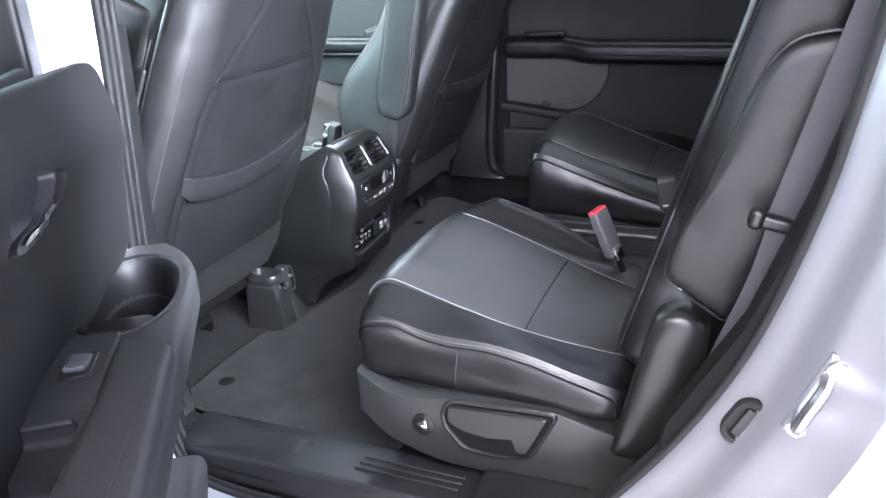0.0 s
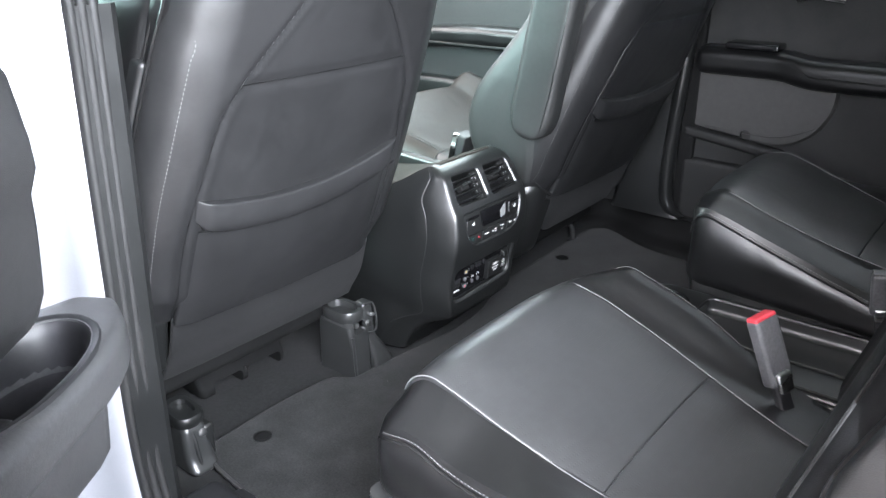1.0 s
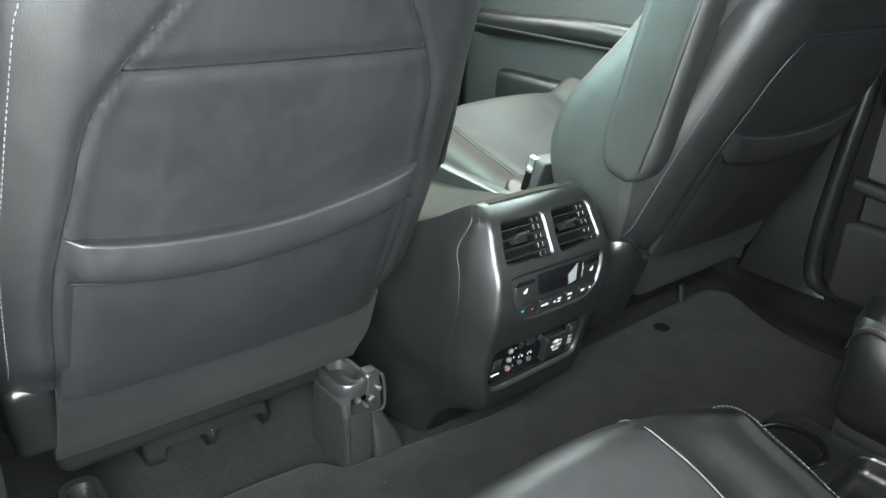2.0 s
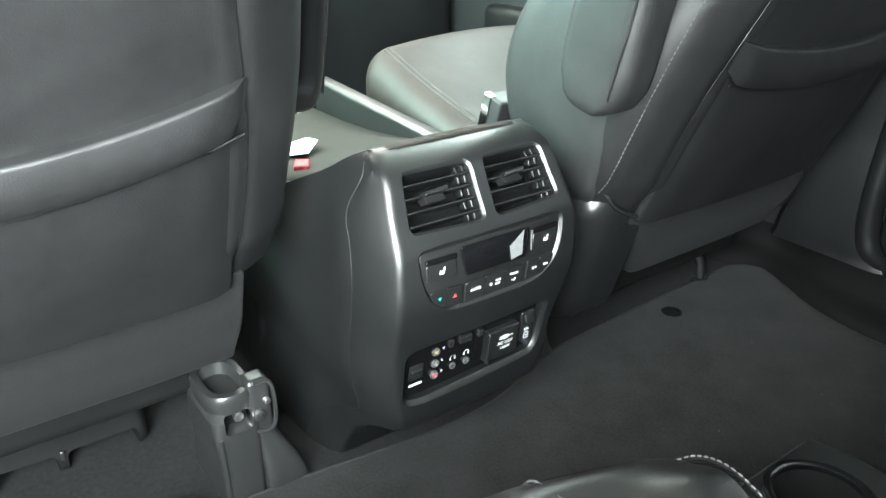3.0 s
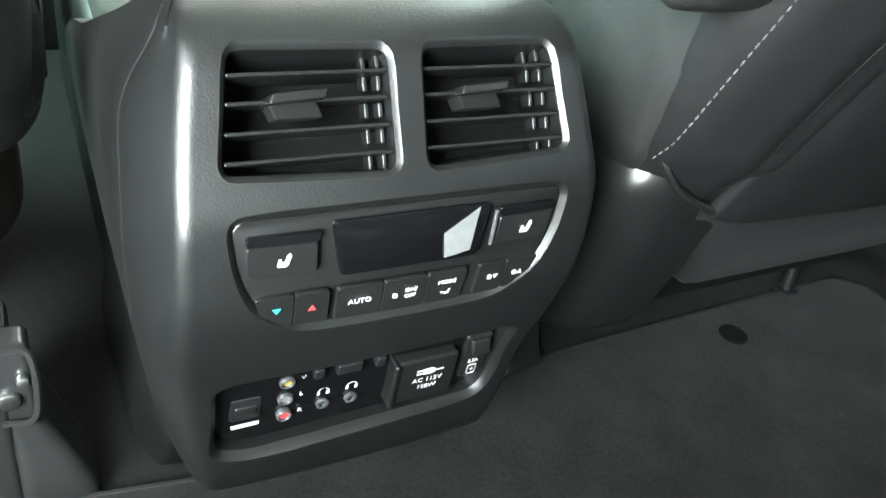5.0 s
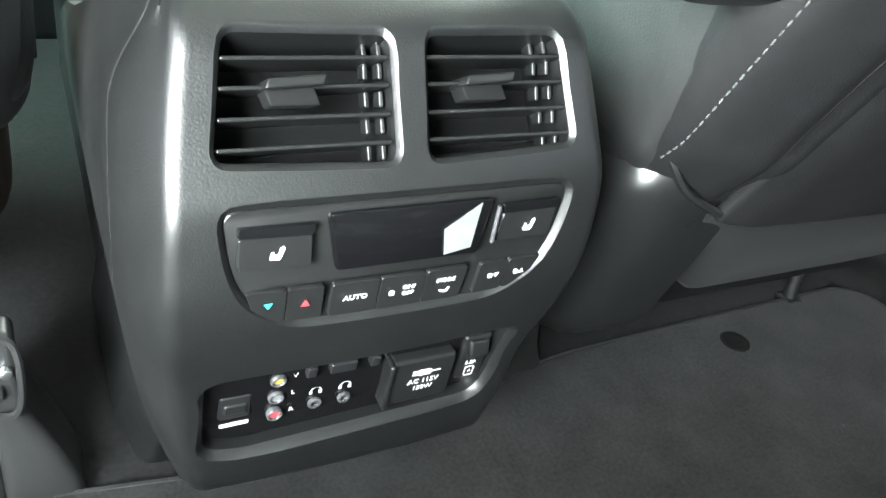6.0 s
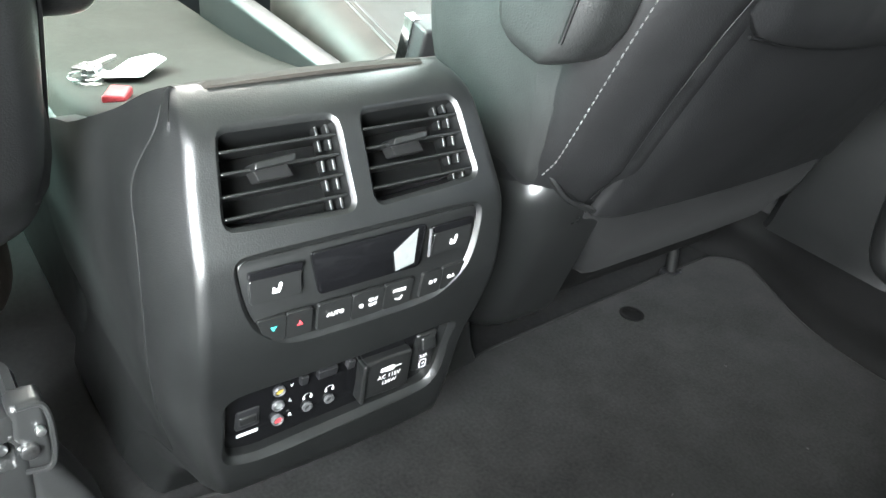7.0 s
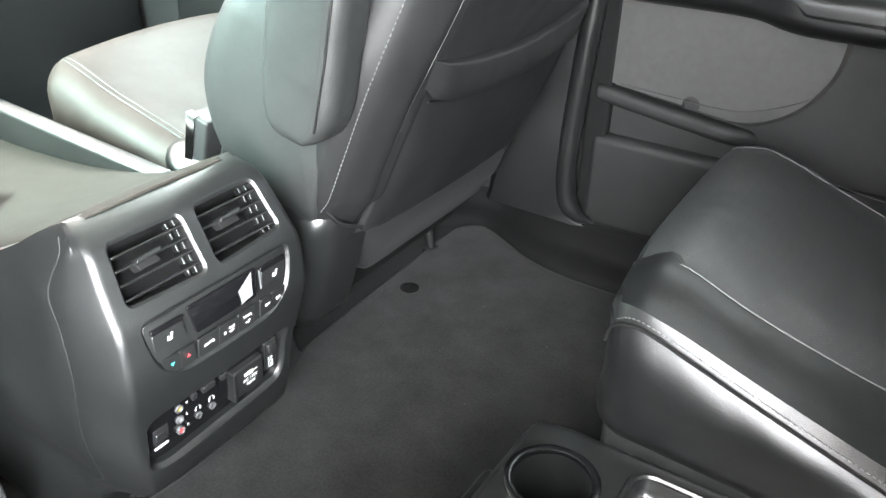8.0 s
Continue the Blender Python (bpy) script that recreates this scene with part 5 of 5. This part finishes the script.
def rail_boot():
    """The open-capped boot beside the console, with its hooked bracket."""
    r = thing("rail_cover", (-0.16, -0.222, -0.012), "black plastic seat rail boot with looped cap", "seat rail cover", "seat rail covers")

    def ring(z, x0, x1, y0, y1, rad):
        return [((x0 + x1) / 2 + a, (y0 + y1) / 2 + b, z) for a, b in rrect(x1 - x0, y1 - y0, rad, 4)]
    boot = part("boot", loft([ring(-0.012, -0.225, -0.119, -0.253, -0.205, 0.008), ring(-0.006, -0.223, -0.121, -0.252, -0.205, 0.007), ring(0.05, -0.219, -0.123, -0.253, -0.204, 0.007),
                              ring(0.085, -0.217, -0.125, -0.256, -0.203, 0.009), ring(0.099, -0.216, -0.127, -0.256, -0.203, 0.013), ring(0.106, -0.210, -0.135, -0.251, -0.207, 0.016)]), LITPLASTIC, r)
    cut(boot, [rounded((-0.150, -0.2435, 0.082), (-0.10, -0.212, 0.1035), 0.005, (3, 3, 3))])
    # black plate at the back of the cut supplies the shade under the cap
    part("hollow", rounded((-0.153, -0.246, 0.080), (-0.146, -0.209, 0.105), 0.002, (2, 3, 3)), SEALSHADE, boot, "black plate giving the shade in the opening under the cap")
    part("edge", tube([(-0.1215, -0.2490, -0.004), (-0.1235, -0.2495, 0.05), (-0.1255, -0.2505, 0.080)], 0.0030, 8), LITPLASTIC, boot)
    part("cap", loft([ring(0.100, -0.213, -0.136, -0.252, -0.203, 0.022), ring(0.104, -0.216, -0.131, -0.254, -0.199, 0.024), ring(0.121, -0.217, -0.129, -0.255, -0.198, 0.025), ring(0.126, -0.215, -0.132, -0.253, -0.200, 0.023),
                      ring(0.126, -0.207, -0.140, -0.246, -0.207, 0.018), ring(0.112, -0.203, -0.144, -0.243, -0.210, 0.015)]), LITPLASTIC, r)
    part("bracket", rounded((-0.165, -0.206, -0.012), (-0.108, -0.180, 0.085), 0.009, (4, 4, 8), lambda p: Vector((p.x - 0.020 * step(0.0, 0.075, p.z), p.y - 0.006 * step(0.03, 0.08, p.z) + 0.026 * step(0.075, -0.012, p.z) * step(-0.206, -0.18, p.y), p.z))), LITPLASTIC, r)
    part("mount", rounded((-0.152, -0.212, 0.070), (-0.126, -0.186, 0.134), 0.006, (3, 4, 5), lambda p: Vector((p.x - 0.1 * (p.z - 0.06), p.y, p.z))), LITPLASTIC, r)
    part("mount_edge", tube(smooth_line([(-0.125, -0.209, 0.074), (-0.122, -0.190, 0.076), (-0.125, -0.185, 0.104), (-0.131, -0.188, 0.130), (-0.132, -0.206, 0.133)], 5), 0.0026, 6), LITPLASTIC, r)
    for y, z, rad in ((-0.203, 0.092, 0.0070), (-0.193, 0.108, 0.0040)):
        part("bolt", moved(disc(rad, 0.006, 14, 0.0015), Matrix.Translation((-0.130, y, z)) @ Matrix.Rotation(radians(84), 4, "Y")), STEEL, r, "bare metal bolt")
    part("bolt", moved(disc(0.006, 0.006, 14, 0.0015), Matrix.Translation((-0.146, -0.222, 0.089)) @ Matrix.Rotation(radians(84), 4, "Y")), STEEL, r, "bare metal bolt")
    return r


rail_boot()
rail_cover(-0.118, -0.600, 0.085, 0.024, "black plastic seat rail boot beside the sill")
rail_cover(-0.135, 0.235, 0.10, 0.024, "black plastic rail boot beneath the passenger seat", False)


def rail_foot(x, y):
    r = thing("floor_bracket", (x, y, -0.012), "black metal bracket bolted to the floor", "bracket")
    part("leg", tube([(x, y, -0.012), (x - 0.006, y, 0.03), (x - 0.028, y - 0.005, 0.058)], 0.008, 10), RUBBER, r)
    part("foot", rounded((x - 0.014, y - 0.013, -0.012), (x + 0.013, y + 0.013, 0.001), 0.005, (3, 3, 2)), DARK, r)
    return r


rail_foot(-0.155, 0.640)


def floor_duct():
    d = thing("floor_duct", (-0.38, -0.38, -0.012), "black plastic heater duct with two slots below the front seat", "air duct")
    shell = part("shell", rounded((-0.52, -0.485, -0.012), (-0.290, -0.285, 0.048), 0.012, (6, 14, 5),
                                  lambda p: Vector((p.x - 0.5 * max(0.0, p.z - 0.012), p.y, p.z - 0.012 * step(-0.40, -0.485, p.y) * step(0.0, 0.03, p.z)))), SEALSHADE, d)
    holes = [(-0.424, 0.033), (-0.339, 0.041)]
    cut(shell, [rounded((-0.36, y - w, -0.03), (-0.20, y + w, 0.016), 0.008, (3, 5, 2)) for y, w in holes])
    for y, w in holes:
        # black backing plate darkens each cut slot in place of real shade
        part("slot", rounded((-0.352, y - w, -0.010), (-0.340, y + w, 0.018), 0.004, (2, 4, 2)), SEALSHADE, shell, "black plate giving the shade inside the air slot")
    part("clip", rounded((-0.296, -0.388, 0.008), (-0.287, -0.383, 0.022), 0.0015, (2, 2, 3)), STEEL, shell, "bright metal clip")
    return d


floor_duct()


# ---- low console between the second-row seats ----
def rear_console():
    k = thing("rear_console", (0.55, 0.0, -0.012), "low black plastic console with cup holder between the rear seats", "console")
    body = part("body", rounded((0.285, -0.100, -0.012), (0.80, 0.158, 0.181), 0.016, (14, 8, 5), lambda p: Vector((p.x, p.y, p.z - 0.02 * step(0.31, 0.285, p.x) * step(0.1, 0.181, p.z)))), PLASTIC, k)
    cut(body, [moved(disc(0.038, 0.2, 32), Matrix.Translation((0.350, 0.076, 0.10))), moved(disc(0.036, 0.2, 32), Matrix.Translation((0.352, -0.042, 0.10))),
               rounded((0.415, -0.088, 0.158), (0.78, 0.128, 0.3), 0.012, (4, 3, 3))])
    for y, r in ((0.076, 0.038), (-0.042, 0.036)):
        part("cup_rim", moved(ring_of(r - 0.001, r + 0.007, 0.006, 32), Matrix.Translation((0.350 if y > 0 else 0.352, y, 0.178))), GLOSS, k)
    for y in (-0.04, 0.03):
        part("tray_rib", tube([(0.45, y, 0.160), (0.76, y, 0.160)], 0.003, 6), SATIN, k)
    part("tray_edge", tube([(x, y, 0.1815) for x, y in [(0.598 + a, 0.020 + b) for a, b in rrect(0.375, 0.225, 0.02, 4)]], 0.003, 6, True), SATIN, k)
    part("front_cap", rounded((0.262, 0.045, 0.0), (0.30, 0.112, 0.125), 0.012, (3, 4, 4)), SATIN, k)
    return k


rear_console()


# ---- the open near door ----
HINGE = Vector((0.0, -0.80, 0))
ALONG, INWARD = Vector((0.56, -0.8285, 0)), Vector((0.8285, 0.56, 0))


def D(s, n, z):
    return HINGE + ALONG * s + INWARD * n + Vector((0, 0, z))


door = thing("car_door", D(0.5, 0, -0.2), "open rear car door with black inner panel, armrest and cup holder", "car door")


def door_panel(p):
    s, n, z = p
    swell = 0.022 * step(0.35, 0.60, z) + 0.13 * max(0.0, 0.405 - s) * step(0.40, 0.48, z) + 0.010 * step(0.592, 0.614, z) - 0.020 * step(0.62, 0.72, z)
    back = (0.052 + 0.18 * max(0.0, 0.33 - s)) * step(0.58, 0.69, z)
    return D(s, back - 0.06 + (swell + 0.06 - back) * (n + 0.06) / 0.06, z - 0.006 * step(0.17, 0.10, s) * step(0.4, 0.7, z))


door_trim = part("panel", rounded((0.105, -0.06, -0.12), (0.98, 0.0, 0.714), 0.022, (30, 3, 30), door_panel), TRIM, door)
part("outer_skin", rounded((-0.03, -0.12, -0.25), (1.05, -0.062, 0.70), 0.02, (8, 2, 8), lambda p: D(*p)), PAINT, door, "silver paint")
part("belt_moulding", rounded((0.13, -0.066, 0.698), (1.0, -0.050, 0.714), 0.004, (6, 2, 2), lambda p: D(*p)), RUBBER, door)
part("belt_moulding", rounded((0.15, -0.034, 0.700), (1.0, -0.020, 0.712), 0.004, (6, 2, 2), lambda p: D(*p)), RUBBER, door)
part("frame_edge", rounded((-0.006, -0.075, 0.70), (0.010, -0.060, 1.08), 0.005, (2, 2, 6), lambda p: D(*p)), GREYPLASTIC, door)
for s0, s1, z0, z1 in ((0.04, 0.10, 0.66, 1.08), (0.95, 1.0, 0.715, 1.0)):
    part("window_frame", rounded((s0, -0.10, z0), (s1, -0.03, z1), 0.01, (2, 2, 4), lambda p: D(*p)), DARK, door)
part("window_frame", rounded((0.04, -0.10, 1.04), (1.0, -0.03, 1.10), 0.01, (6, 2, 2), lambda p: D(*p)), DARK, door)


def tinted_glass():
    m = bpy.data.materials.new("tinted_glass")
    m.use_nodes = True
    b = m.node_tree.nodes["Principled BSDF"]
    b.inputs["Base Color"].default_value = (0.55, 0.62, 0.60, 1)
    b.inputs["Roughness"].default_value = 0.02
    b.inputs["Transmission Weight"].default_value = 1.0
    b.inputs["IOR"].default_value = 1.45
    return m


GLASS = tinted_glass()
pane = part("window_glass", rounded((0.09, -0.068, 0.70), (0.97, -0.063, 1.06), 0.002, (2, 1, 2), lambda p: D(*p)), GLASS, door, "tinted window glass")
pane.visible_shadow = False

# armrest with switch, pull recess and cup holder
arm = part("armrest", rounded((0.045, -0.018, 0.392), (0.86, 0.131, 0.447), 0.016, (28, 8, 6),
                              lambda p: D(p.x, 0.06 + (p.y - 0.06) * math.sqrt(max(0.04, 1 - max(0.0, (0.20 - p.x) / 0.15) ** 2)), p.z - 0.012 * step(0.45, 0.86, p.x))), DOORSKIN, door)
part("cup_well", loft([[D(0.220 + a * e, 0.056 + b * e, z) for a, b in rrect(0.22, 0.095, 0.045, 5)] for e, z in ((0.86, 0.312), (0.94, 0.320), (1.0, 0.37), (1.02, 0.41))], True, False), DOORSKIN, door)
CUP = Matrix.Translation(D(0.220, 0.056, 0.36)) @ Matrix.Rotation(math.atan2(ALONG.y, ALONG.x), 4, "Z")


def cup_loop(e, n=32):
    return [(math.copysign(abs(math.cos(2 * math.pi * k / n)) ** 0.85, math.cos(2 * math.pi * k / n)) * (0.108 + e), math.sin(2 * math.pi * k / n) * (0.052 + e)) for k in range(n)]


cut(arm, [moved(loft([[(a, b, z) for a, b in cup_loop(e)] for e, z in ((-0.012, -0.032), (-0.004, 0.04), (0.0, 0.074), (0.005, 0.083), (0.010, 0.12))]), CUP),
          rounded((0.503, -0.05, 0.424), (0.80, 0.056, 0.50), 0.008, (6, 3, 3), lambda p: D(*p)),
          rounded((0.552, -0.05, 0.404), (0.80, 0.050, 0.50), 0.008, (6, 3, 3), lambda p: D(*p))])
part("cup_holder", moved(joined(loft([[(a, b, z) for a, b in cup_loop(e)] for e, z in ((-0.014, -0.034), (-0.005, 0.03), (-0.001, 0.072), (0.004, 0.0835), (0.008, 0.0880), (0.013, 0.0890), (0.016, 0.086))], True, False),
                                loft([[(a, b, z) for a, b in cup_loop(-0.013)] for z in (-0.036, -0.032)])), CUP), DARK, door, "black cup holder")
part("cup_divider", moved(rounded((0.022, -0.050, -0.034), (0.100, 0.030, 0.066), 0.010, (3, 5, 5)), CUP), PLASTIC, door)
part("switch_plate", rounded((0.335, -0.012, 0.440), (0.499, 0.066, 0.4510), 0.004, (6, 4, 2), lambda p: D(p.x, p.y, p.z - 0.006 * step(0.47, 0.499, p.x))), DOORSKIN, door)
part("window_switch", rounded((0.388, 0.026, 0.4485), (0.426, 0.046, 0.4545), 0.002, (4, 3, 2), lambda p: D(p.x, p.y, p.z + 0.005 * step(0.40, 0.428, p.x))), FILM, door, "pale grey window switch")
part("switch_frame", tube([D(0.407 + a, 0.036 + b, 0.4512) for a, b in rrect(0.050, 0.029, 0.005, 3)], 0.0014, 6, True), PLASTIC, door)
part("recess_lip", tube([D(0.503, -0.012, 0.4445), D(0.503, 0.050, 0.4455)], 0.0035, 8), DOORSKIN, door)
part("arm_pad", rounded((0.372, 0.068, 0.430), (0.88, 0.1275, 0.460), 0.010, (24, 6, 4),
                        lambda p: D(p.x + 0.45 * (p.y - 0.07) * step(0.5, 0.37, p.x), p.y - 0.016 * step(0.45, 0.70, p.x) * (0.128 - p.y) / 0.06, p.z - 0.012 * step(0.45, 0.86, p.x))), DOORSKIN, door, "soft vinyl armrest pad")
part("pad_seam", tube([D(s, n, z) for s, n, z in ((0.46, 0.114, 0.4602), (0.52, 0.110, 0.4592), (0.64, 0.104, 0.4545), (0.80, 0.100, 0.4490))], 0.0010, 6), DOORSKIN, door)
part("lower_pocket", rounded((0.12, -0.01, -0.08), (0.85, 0.078, 0.14), 0.02, (12, 5, 6), lambda p: D(p.x, p.y + 0.015 * step(0.0, 0.14, p.z) * (1 if p.y > 0.03 else 0), p.z)), DOORSKIN, door)
# inner handle in its recessed bezel
BEZEL = rounded_poly([(0.312, 0.629), (0.352, 0.588), (0.420, 0.580), (0.486, 0.594), (0.470, 0.632), (0.430, 0.645), (0.370, 0.642)], 0.014, 5)


def bezel_ring(e, n):
    return [D(0.400 + (a - 0.400) * e, n + 0.13 * max(0.0, 0.405 - a), 0.614 + (b - 0.614) * e) for a, b in BEZEL]


cut(door_trim, [loft([bezel_ring(1.0, 0.06), bezel_ring(1.0, -0.03)])])
bez = part("handle_bezel", loft([bezel_ring(1.0, -0.034), bezel_ring(1.02, 0.014), bezel_ring(1.0, 0.0215), bezel_ring(0.96, 0.0205), bezel_ring(0.88, 0.006), bezel_ring(0.5, -0.002)]), GREYPLASTIC, door, "grey handle bezel")
part("handle", tube(smooth_line([D(0.335, 0.032, 0.602), D(0.375, 0.037, 0.606), D(0.425, 0.038, 0.604), D(0.472, 0.036, 0.600)], 6), [0.004, 0.005] + [0.006] * 10 + [0.007, 0.008, 0.009, 0.010, 0.010, 0.009, 0.006], 10, flat=0.6), CHROME, bez, "bright chrome door handle")


# ---- far rear door ----
far = thing("far_door", (0.5, 0.73, -0.03), "black inner panel of the closed far rear door", "car door")
# plastic panel in the near-black rubber material, which puts this side's shade into colour
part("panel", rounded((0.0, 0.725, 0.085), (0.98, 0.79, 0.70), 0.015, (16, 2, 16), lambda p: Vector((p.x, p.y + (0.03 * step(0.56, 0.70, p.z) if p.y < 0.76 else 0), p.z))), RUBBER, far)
insert = part("insert", slab(rounded_poly([(0.105, 0.500), (0.108, 0.350), (0.335, 0.318), (0.405, 0.360), (0.438, 0.418), (0.440, 0.500)], [0.005, 0.01, 0.04, 0.06, 0.04, 0.01], 5), 0.735, 0.714, r=0.006), INSERT, far, "grey vinyl insert")
cut(insert, [moved(disc(0.013, 0.06, 24), Matrix.Translation((0.250, 0.76, 0.340)) @ Matrix.Rotation(radians(90), 4, "X"))])
part("insert_line", tube(smooth_line([(0.140, 0.7135, 0.352), (0.22, 0.7135, 0.346), (0.32, 0.7135, 0.345), (0.40, 0.7135, 0.376), (0.424, 0.7135, 0.408)], 6), 0.0011, 6), INSERT, far)
part("armrest", rounded((0.12, 0.655, 0.470), (0.90, 0.745, 0.534), 0.024, (24, 5, 4),
                        lambda p: Vector((p.x, p.y + 0.012 * step(0.36, 0.32, p.x), p.z + 0.012 * step(0.40, 0.30, p.x)))), LEATHER, far)
part("arm_seam", tube([(0.35, 0.660, 0.527), (0.385, 0.656, 0.500), (0.6, 0.655, 0.497), (0.9, 0.656, 0.490)], 0.0025, 6), LEATHER, far)
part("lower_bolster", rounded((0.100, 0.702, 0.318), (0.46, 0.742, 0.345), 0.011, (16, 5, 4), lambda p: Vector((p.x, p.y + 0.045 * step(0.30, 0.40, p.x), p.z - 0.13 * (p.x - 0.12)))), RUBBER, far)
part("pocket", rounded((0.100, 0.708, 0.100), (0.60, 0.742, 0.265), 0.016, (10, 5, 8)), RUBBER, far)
part("seal", rounded((0.086, 0.712, 0.10), (0.127, 0.735, 0.69), 0.008, (3, 2, 10)), SEALSHADE, far, "black rubber seal")
part("switch_pod", rounded((0.19, 0.672, 0.543), (0.31, 0.735, 0.560), 0.006, (4, 3, 2)), GLOSS, far)
part("handle", tube(smooth_line([(0.325, 0.705, 0.656), (0.37, 0.694, 0.664), (0.42, 0.705, 0.658)], 5), 0.008, 8), CHROME, far, "bright inner handle")
for x0, x1, z0, z1 in ((0.12, 0.17, 0.70, 1.13), (0.90, 1.0, 0.70, 1.13)):
    part("window_frame", rounded((x0, 0.735, z0), (x1, 0.80, z1), 0.01, (2, 2, 4)), DARK, far)


# ---- striker and plug on the painted frame ----
def striker():
    s = thing("door_striker", (0.94, -0.84, 0.34), "bright metal door striker bolted to the painted frame", "door striker")
    m = Matrix.Translation((0.940, -0.846, 0.386)) @ Matrix.Rotation(radians(22), 4, "Y") @ Matrix.Scale(1.15, 4)
    part("plate", moved(rounded((-0.008, -0.006, -0.045), (0.012, 0.004, 0.045), 0.004, (2, 2, 5)), m), PAINT, s)
    part("loop", moved(tube(smooth_line([(0, -0.004, -0.022), (-0.004, -0.03, -0.022), (-0.006, -0.036, 0.0), (-0.004, -0.03, 0.022), (0, -0.004, 0.022)], 5), 0.006, 8), m), STEEL, s)
    for z in (-0.034, 0.034):
        part("bolt", moved(disc(0.009, 0.006, 6, 0.001), m @ Matrix.Translation((0.002, -0.006, z)) @ Matrix.Rotation(radians(90), 4, "X")), STEEL, s)
    return s


striker()


def frame_plug():
    s = thing("rubber_plug", (0.88, -0.79, 0.28), "oval black rubber plug set in the painted frame", "plug")
    m = Matrix.Translation((0.880, -0.789, 0.303)) @ Matrix.Rotation(radians(90), 4, "X") @ Matrix.Rotation(radians(62), 4, "Z")
    part("rim", moved(loft([[(a * e, b * e, z) for a, b in rrect(0.064, 0.040, 0.0195, 6)] for e, z in ((1.0, -0.004), (1.0, 0.004), (0.93, 0.007), (0.75, 0.006), (0.7, 0.001), (0.0001, 0.0))]), m), RUBBER, s)
    part("centre", moved(rounded((-0.020, -0.008, 0.0), (0.020, 0.008, 0.006), 0.003, (3, 2, 2)), m), SATIN, s)
    return s


frame_plug()


# ---- lint on the mat ----
def lint():
    """A few pale specks of lint lying on the pile."""
    rng = random.Random(5)
    bms = []
    for k in range(9):
        x, y = rng.uniform(-0.06, 0.24), rng.uniform(-0.45, 0.56)
        a, n = rng.uniform(0, 6.28), rng.uniform(0.0008, 0.002)
        d = Vector((math.cos(a), math.sin(a), 0.1)) * n
        p = Vector((x, y, 0.0012))
        bms.append(tube([p - d, p + Vector((0, 0, 0.0006)), p + d], [0.0002, 0.0004, 0.0002], 5))
    return tagged(part("lint", joined(*bms), GREYPLASTIC), "pale specks of lint on the dark floor mat", "lint", "", "stuff")


lint()
